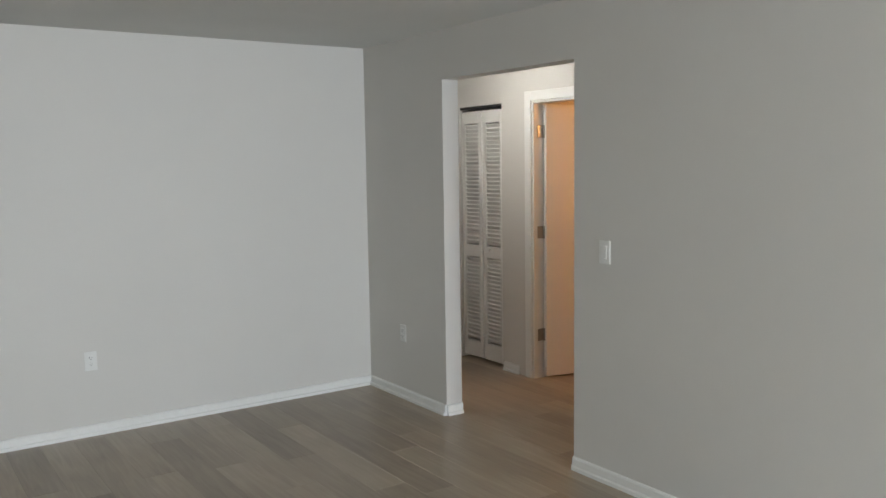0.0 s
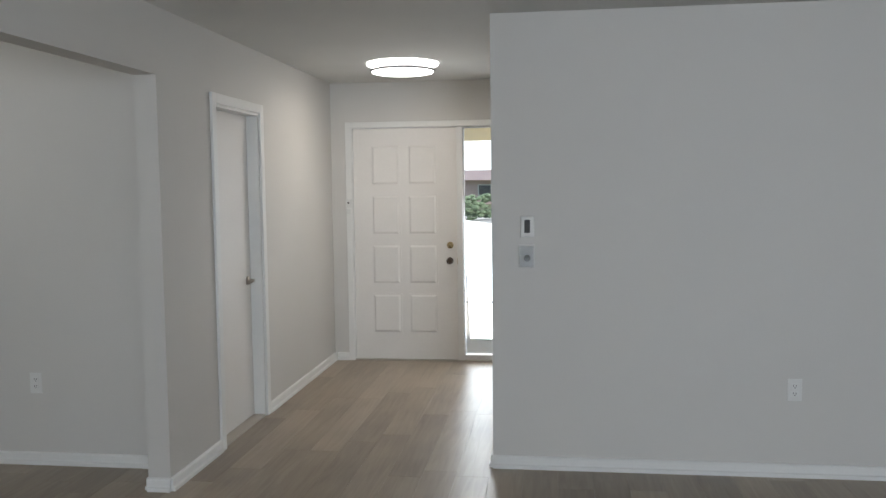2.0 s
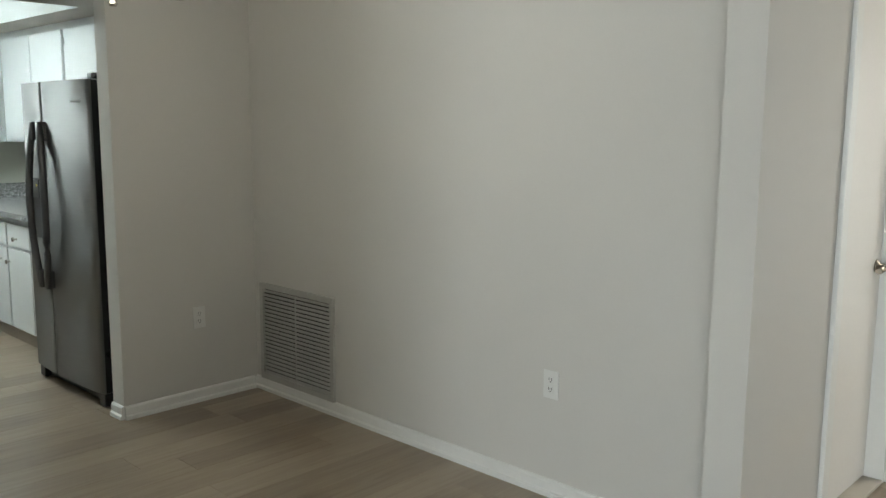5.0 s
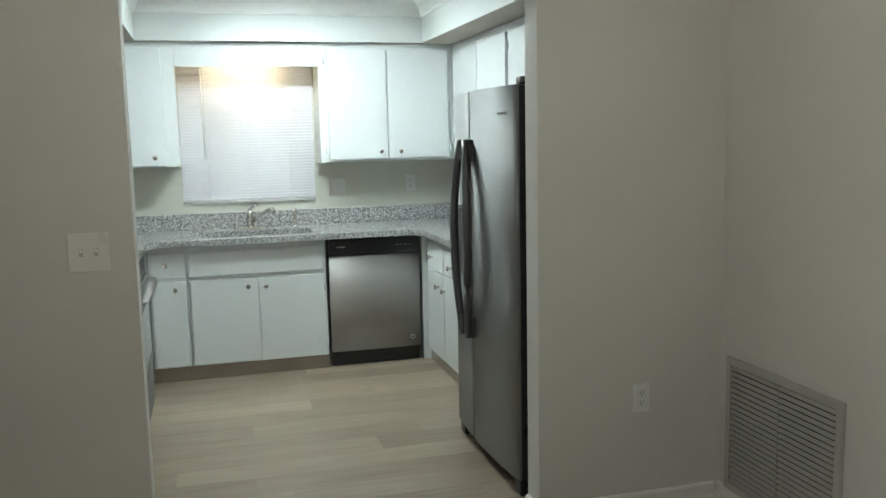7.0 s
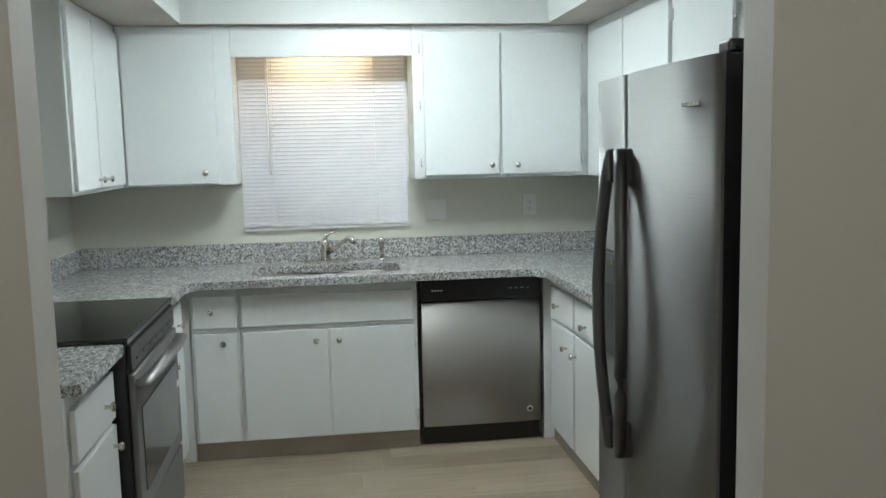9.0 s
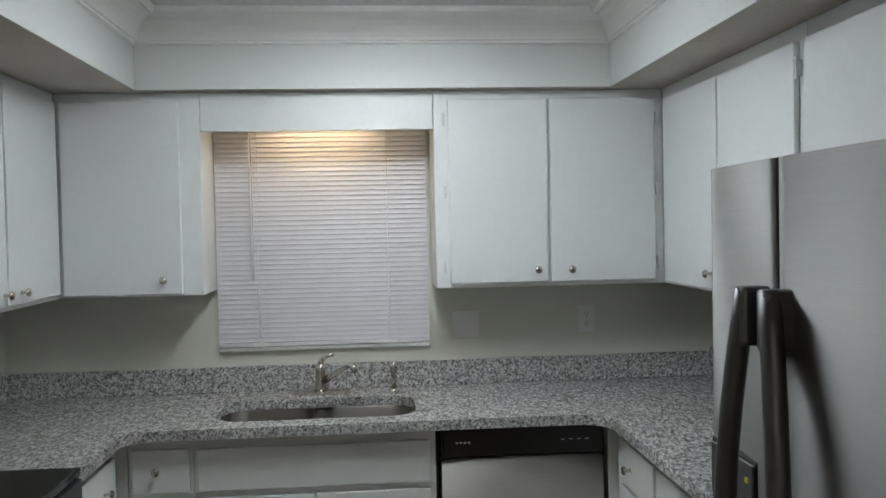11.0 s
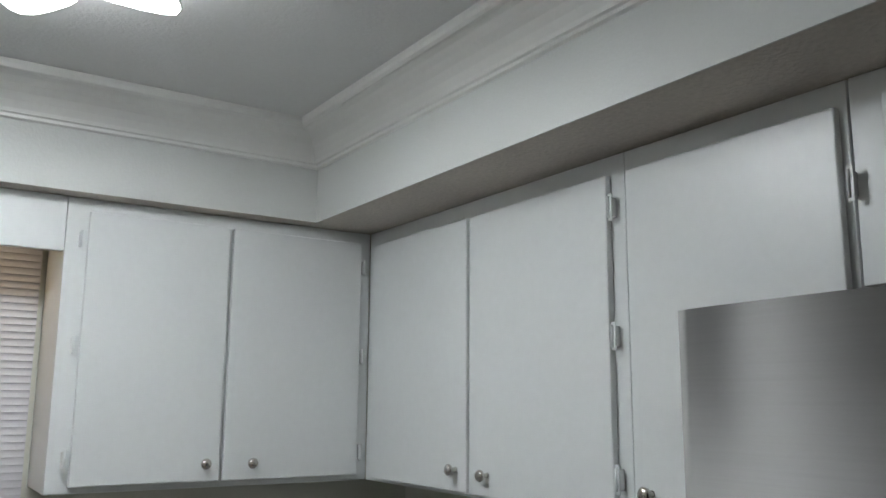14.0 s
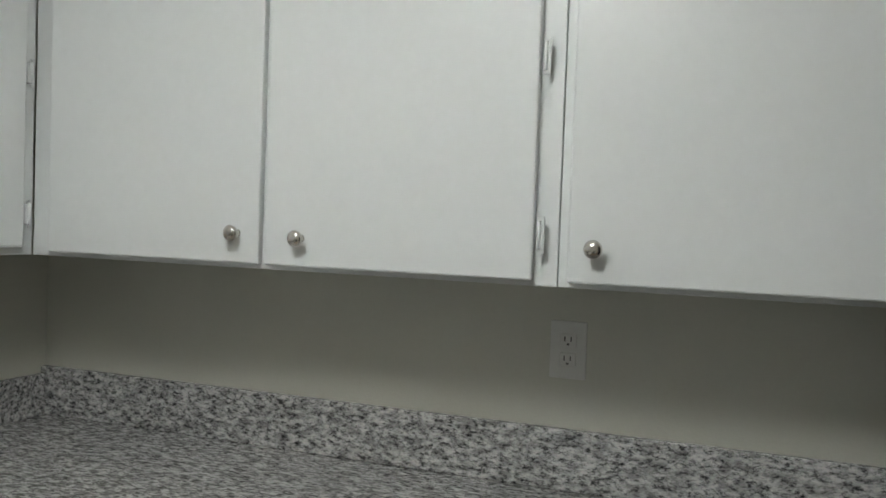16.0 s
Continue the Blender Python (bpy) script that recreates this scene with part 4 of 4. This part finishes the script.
part("badge", lathe([(0.016, 0), (0.016, 0.003)], (RX0 + 0.045, RY + 0.012, 0.56), "y", 14), PLATE, od, "small oval white sticker")


# ---- wall plates ----
def plate_on(name, at, normal, w, h, label, kind):
    """A wall plate with its device; normal: x, -x, y or -y."""
    t = base(name, at, label, "outlet" if kind == "outlet" else "switch")
    ax, s = normal[-1], (-1 if normal[0] == "-" else 1)

    def bx(u0, u1, z0, z1, d0, d1, bevel=0.0):
        d0, d1 = sorted((s * d0, s * d1))
        if ax == "x":
            return B(at[0] + d0, at[0] + d1, at[1] + u0, at[1] + u1, at[2] + z0, at[2] + z1, bevel=bevel)
        return B(at[0] + u0, at[0] + u1, at[1] + d0, at[1] + d1, at[2] + z0, at[2] + z1, bevel=bevel)

    part("cover", bx(-w / 2, w / 2, -h / 2, h / 2, 0.0005, 0.006, 0.002), PLATE, t)
    if kind == "outlet":
        for zc in (-0.02, 0.02):
            rec = part("receptacle", bx(-0.017, 0.017, zc - 0.014, zc + 0.014, 0.006, 0.0085, 0.002), PLATE, t)
            for u in (-0.007, 0.006):
                part("slot", bx(u - 0.0012, u + 0.0012, zc - 0.002, zc + 0.008, 0.0085, 0.009), BLACK, rec)
            part("slot", bx(-0.0025, 0.0025, zc - 0.010, zc - 0.006, 0.0085, 0.009), BLACK, rec)
    elif kind == "toggles":
        for u in (-0.023, 0.023):
            tg = part("toggle_frame", bx(u - 0.006, u + 0.006, -0.013, 0.013, 0.006, 0.0075), VENTM, t)
            part("toggle", bx(u - 0.004, u + 0.004, 0.0, 0.010, 0.0075, 0.016, 0.001), PLATE, tg)
    elif kind == "rocker":
        part("rocker", bx(-0.016, 0.016, -0.033, 0.033, 0.006, 0.009, 0.002), PLATE, t)
    return t


plate_on("outlet", (1.508, LY, 0.462), "-y", 0.072, 0.116, "white duplex outlet low on the living room wall", "outlet")
plate_on("outlet", (LX, 4.60, 0.46), "-x", 0.072, 0.116, "white duplex outlet beside the doorway", "outlet")
plate_on("outlet", (-2.61, DY, 0.465), "-y", 0.072, 0.116, "white duplex outlet low on the dining wall", "outlet")
plate_on("outlet", (DX, 4.524, 0.461), "x", 0.072, 0.116, "white duplex outlet beside the kitchen opening", "outlet")
plate_on("outlet", (KX, 4.351, 1.172), "x", 0.076, 0.12, "white duplex outlet above the kitchen backsplash", "outlet")
plate_on("outlet", (-6.407, KY1, 1.191), "-y", 0.076, 0.12, "white duplex outlet under the wall cabinets", "outlet")
plate_on("wall_plate", (KX, 3.812, 1.16), "x", 0.115, 0.115, "blank painted plate beside the kitchen window", "blank")
plate_on("light_switch", (LX, 2.678, 1.175), "-x", 0.072, 0.116, "single white rocker switch beside the doorway", "rocker")
plate_on("light_switch", (DX, 2.53, 1.157), "x", 0.125, 0.125, "double white toggle switch beside the kitchen opening", "toggles")
th = base("thermostat", (0.13, LY, 1.322), "small white thermostat with dark display", "thermostat")
part("housing", B(0.095, 0.168, LY - 0.022, LY - 0.0005, 1.262, 1.375, bevel=0.005), PLATE, th)
part("display", B(0.116, 0.146, LY - 0.0235, LY - 0.0215, 1.285, 1.355), OVENGL, th)
sw = base("fan_control", (0.125, LY, 1.161), "clear-covered white control switch below the thermostat", "switch")
part("cover", B(0.085, 0.168, LY - 0.008, LY - 0.0005, 1.10, 1.222, bevel=0.003), PLATE, sw)
part("clear_guard", B(0.09, 0.163, LY - 0.03, LY - 0.009, 1.105, 1.215, bevel=0.006), glass_mat("guard_plastic", (0.95, 0.97, 1.0), 0.05), sw)
part("dial", lathe([(0.018, 0), (0.016, 0.010)], (0.13, LY - 0.008, 1.15), "-y", 16), STEELDK, sw)


# ---- return grille and ceiling vent ----
vg = base("return_air_grille", (-4.29, DY, 0.07), "grey metal return air grille low on the wall", "vent")
GX0, GX1, GZ0, GZ1 = -4.612, -3.966, 0.068, 0.615
bm = bmesh.new()
for q in ((GX0, GX1, GZ0, GZ0 + 0.032), (GX0, GX1, GZ1 - 0.032, GZ1), (GX0, GX0 + 0.032, GZ0 + 0.032, GZ1 - 0.032), (GX1 - 0.032, GX1, GZ0 + 0.032, GZ1 - 0.032)):
    box(bm, q[0], q[1], DY - 0.016, DY - 0.0005, q[2], q[3], bevel=0.003)
part("frame", bm, VENTM, vg)
# near-black sheet stands in for the shade of the duct between the slats
part("duct_shade_sheet", B(GX0 + 0.03, GX1 - 0.03, DY - 0.003, DY - 0.001, GZ0 + 0.03, GZ1 - 0.03), DARK, vg)
lou = mesh_of("slat", B(-0.2895, 0.2895, -0.0085, 0.0085, -0.0012, 0.0012), VENTM)
for i in range(22):
    ob = hang(new("slat", lou), vg)
    ob.matrix_basis = pose((GX0 + GX1) / 2, DY - 0.0105, GZ0 + 0.044 + i * 0.0219, 38, 0, 0)
for x in (-4.29,):
    part("mullion", B(x - 0.0012, x + 0.0012, DY - 0.0135, DY - 0.004, GZ0 + 0.032, GZ1 - 0.032), VENTM, vg)

cv = base("ceiling_vent", (-5.2, 3.415, SZ), "painted ceiling register with curved blades in the soffit", "vent")
bm = bmesh.new()
for q in ((-5.345, -5.145, 3.248, 3.296), (-5.345, -5.145, 3.538, 3.586)):
    box(bm, *q, SZ - 0.012, SZ - 0.0005, bevel=0.004)
for q in ((-5.345, -5.332, 3.296, 3.538), (-5.168, -5.145, 3.296, 3.538)):
    box(bm, *q, SZ - 0.012, SZ - 0.0005, bevel=0.003)
part("frame", bm, TRAY, cv)
# same dark sheet for the unlit opening above the blades
part("duct_shade_sheet", B(-5.33, -5.17, 3.298, 3.536, SZ - 0.0035, SZ - 0.001), DARK, cv)
for i in range(3):
    x = -5.305 + i * 0.052
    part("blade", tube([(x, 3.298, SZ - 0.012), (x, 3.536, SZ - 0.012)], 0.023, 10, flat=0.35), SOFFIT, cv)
for y in (3.268, 3.564):
    part("screw", lathe([(0.006, 0), (0.005, 0.002)], (-5.262, y, SZ - 0.012), "-z", 10), BRONZE, cv)


# ---- lamps ----
def petal_ring(bm, half, ro, ri, z0, z1, turn, centre, reach):
    """A pointed petal frame: teardrop outline with an inner opening."""
    def outline(r):
        pts = []
        for i in range(24):
            a = 2 * math.pi * i / 24
            tip = max(0, math.cos(a)) ** 6
            tail = max(0, -math.cos(a)) ** 6
            pts.append((r * (1.0 * math.cos(a) + 0.42 * tip - 0.12 * tail), r * 0.82 * math.sin(a)))
        return pts
    m = Matrix.Translation(centre) @ pose(0, 0, 0, 0, 0, turn)
    o, i_ = outline(ro), outline(ri)
    rings = [[bm.verts.new(m @ Vector((reach + x, y, z))) for x, y in pts] for pts, z in ((o, z0), (o, z1), (i_, z1), (i_, z0))]
    for k in range(4):
        p, q = rings[k], rings[(k + 1) % 4]
        for j in range(24):
            bm.faces.new((p[j], p[(j + 1) % 24], q[(j + 1) % 24], q[j]))
    return bm


kl = base("ceiling_light", (-6.6, 3.45, H - 0.007), "lit white six-petal LED ceiling light", "lamp")
KC = Vector((-6.6, 3.45, 0))
part("canopy", lathe([(0.11, 0), (0.11, 0.03), (0.09, 0.036)], (KC.x, KC.y, H - 0.008), "-z", 28), PLATE, kl)
for i in range(6):
    zz = H - 0.062 - (0.010 if i % 2 else 0.0)
    bm = petal_ring(bmesh.new(), 0, 0.104, 0.050, zz, zz + 0.012, 60 * i, KC, 0.166)
    pt = part("petal", bm, LEDK, kl, "glowing acrylic petal")
    part("petal_rim", petal_ring(bmesh.new(), 0, 0.108, 0.105, zz + 0.002, zz + 0.0135, 60 * i, KC, 0.166), VENTM, pt)
part("core", lathe([(0.035, 0), (0.035, 0.022), (0.02, 0.028)], (KC.x, KC.y, H - 0.044), "-z", 24), LEDK, kl)

sl2 = base("ceiling_light", (3.8, 4.4, H), "lit small flush globe in the side hall", "lamp")
part("canopy", lathe([(0.13, 0), (0.13, 0.012)], (3.8, 4.4, H - 0.0005), "-z", 24), PLATE, sl2)
part("globe", lathe([(0.12, 0), (0.12, 0.02), (0.09, 0.05), (0.03, 0.065)], (3.8, 4.4, H - 0.013), "-z", 24), LEDH, sl2)

hl = base("ceiling_light", (-0.83, 6.75, H), "lit round LED flush light in the hall with its glow on the ceiling", "lamp")
# thin emitting disc stands in for the lamp's light on the ceiling
part("ceiling_glow_disc", lathe([(0.262, 0), (0.262, 0.014), (0.25, 0.02)], (-0.83, 6.75, H - 0.0005), "-z", 40), LEDH, hl)
part("neck", lathe([(0.17, 0), (0.17, 0.024)], (-0.83, 6.75, H - 0.021), "-z", 32), PLATE, hl)
part("metal_band", lathe([(0.228, 0), (0.236, 0.002), (0.238, 0.012), (0.234, 0.016)], (-0.83, 6.75, H - 0.046), "-z", 40), STEELDK, hl, "dark grey metal rim")
part("diffuser", lathe([(0.226, 0), (0.224, 0.006), (0.19, 0.013), (0.10, 0.016)], (-0.83, 6.75, H - 0.0625), "-z", 40), LEDH, hl)


ch = base("chandelier", (-3.25, 3.38, H), "polished chrome chandelier with lit glass drum shades", "chandelier")
HC = (-3.25, 3.38)
part("canopy", lathe([(0.06, 0), (0.06, 0.02), (0.02, 0.03)], (*HC, H - 0.0005), "-z"), CHROME, ch)
part("stem", tube([(*HC, H - 0.03), (*HC, 1.90)], 0.008), CHROME, ch)
for i in range(5):
    a = radians(68 + 72 * i)
    px, py = HC[0] + 0.26 * math.cos(a), HC[1] + 0.26 * math.sin(a)
    arm = part("arm", tube([(*HC, 1.905), ((HC[0] + px) / 2, (HC[1] + py) / 2, 1.895), (px, py, 1.90)], 0.008), CHROME, ch)
    lathe_bm = lathe([(0.012, -0.04), (0.016, -0.03), (0.010, -0.02), (0.010, 0.0), (0.06, 0.004), (0.062, 0.016), (0.055, 0.02)], (px, py, 1.905), "z")
    part("cup", lathe_bm, CHROME, arm)
    part("shade", lathe([(0.050, 0), (0.050, 0.125)], (px, py, 1.9265), "z"), BULB, arm, "lit frosted glass cylinder")
    gl = bmesh.new()
    rings = [[gl.verts.new((px + r * math.cos(2 * math.pi * k / 24), py + r * math.sin(2 * math.pi * k / 24), zz)) for k in range(24)] for r, zz in ((0.058, 1.926), (0.058, 2.07), (0.055, 2.07), (0.055, 1.926))]
    for q in range(4):
        for k in range(24):
            gl.faces.new((rings[q][k], rings[q][(k + 1) % 24], rings[(q + 1) % 4][(k + 1) % 24], rings[(q + 1) % 4][k])).smooth = True
    part("outer_glass", gl, THINGLASS, arm, "clear glass cylinder").visible_shadow = False


# ---- outdoors, seen through the sidelight ----
structure("ground", B(-300, 300, FY + 0.16, 500, -0.5, -0.12), CONC, "pale sunlit concrete and ground")
structure("porch_slab", B(-4, 3, FY + 0.16, 15, -0.119, -0.02), CONC, "pale concrete porch slab")
structure("porch_roof", B(-3, 0.6, FY + 0.16, 15.2, 2.30, 2.42), PORCH, "yellow-painted porch ceiling")
structure("backdrop", B(-400, 400, 300, 301, -5, 160), glow("bright_sky", (0.97, 0.99, 1.0), 1.6), "bright hazy sky far behind the houses")
structure("lawn", B(-60, 60, 46, 120, -0.119, -0.08), GRASS, "distant lawn")
hg_bm = bmesh.new()
rng = random.Random(4)
for i in range(1500):
    x, y, z = rng.uniform(-16, 8), rng.uniform(40.0, 41.2), rng.uniform(-0.1, 1.0 + 0.12 * math.sin(i))
    bmesh.ops.create_icosphere(hg_bm, subdivisions=1, radius=rng.uniform(0.10, 0.22), matrix=Matrix.Translation((x, y, z)) @ Matrix.Diagonal((1, 1, 0.6, 1)))
solid("hedge", hg_bm, LEAF, "clipped green hedge across the street", "hedge", kind="stuff")
hs = base("house", (-6, 72, -0.1), "low brown-roofed stucco house across the street", "house")
part("wall", B(-18, 4, 72, 82, -0.1, 2.0), STUCCO, hs)
bm = bmesh.new()
vs = [bm.verts.new(v) for v in ((-19, 71.2, 1.95), (5, 71.2, 1.95), (5, 83, 1.95), (-19, 83, 1.95), (-15, 77, 2.9), (1, 77, 2.9))]
for f in ((0, 1, 5, 4), (1, 2, 5), (2, 3, 4, 5), (3, 0, 4), (0, 1, 2, 3)):
    bm.faces.new([vs[i] for i in f])
part("roof", bm, ROOFM, hs)
for x in (-9.5, -6.2, -3.4):
    w = part("window", B(x, x + 1.2, 71.95, 72.0, 0.6, 1.6), TRIM, hs)
    part("pane", B(x + 0.1, x + 1.1, 71.93, 71.949, 0.7, 1.5), STEELDK, w)


# ---- floor planks ----
fl = tagged(base("floor", (-1.0, 2.0, 0), "greige oak-look vinyl plank floor", "floor"), kind="structure")
PW, PL = 0.18, 1.22
pm = bpy.data.meshes.new("plank")
bmp = B(0.0003, PW - 0.0003, 0.0003, PL - 0.0003, -0.011, 0.0)
bmesh.ops.bevel(bmp, geom=[e for e in bmp.edges if all(v.co.z > -0.001 for v in e.verts)], offset=0.0007, segments=1, affect="EDGES")
finish(bmp)
bmp.to_mesh(pm)
pm.materials.append(PLANK)
rest_v, rest_f = [], []
rng = random.Random(11)
count = 0
x = KX
while x < 6.6:
    y = BACK - rng.uniform(0, PL)
    while y < FY:
        cx, cy = x + PW / 2, y + PL / 2
        inside = not (cx < DX and (cy < KY0 - 0.5 or cy > KY1 + 0.5))
        near = (-7.2 < cx < -4.0 and 2.2 < cy < 4.9) or (-4.6 < cx < 3.5 and 2.2 < cy < 5.3) or (-1.75 < cx < 0.1 and 5 < cy < 7.9)
        if inside:
            if near and count < 300 and y + PL < FY:
                ob = new("plank", pm)
                ob.location = (x, y, 0)
                ob.parent = fl
                ob.matrix_parent_inverse = fl.matrix_world.inverted()
                count += 1
            else:
                a = len(rest_v)
                y1 = min(y + PL, FY + 0.02) - 0.0003
                for zz in (-0.011, 0.0):
                    rest_v += [(x + 0.0003, y + 0.0003, zz), (x + PW - 0.0003, y + 0.0003, zz), (x + PW - 0.0003, y1, zz), (x + 0.0003, y1, zz)]
                rest_f += [(a + 4, a + 5, a + 6, a + 7), (a, a + 1, a + 5, a + 4), (a + 1, a + 2, a + 6, a + 5), (a + 2, a + 3, a + 7, a + 6), (a + 3, a, a + 4, a + 7)]
        y += PL
    x += PW
me = bpy.data.meshes.new("planks_beyond")
me.from_pydata(rest_v, [], rest_f)
me.materials.append(PLANK)
hang(tagged(new("planks_beyond", me), kind="stuff"), fl)
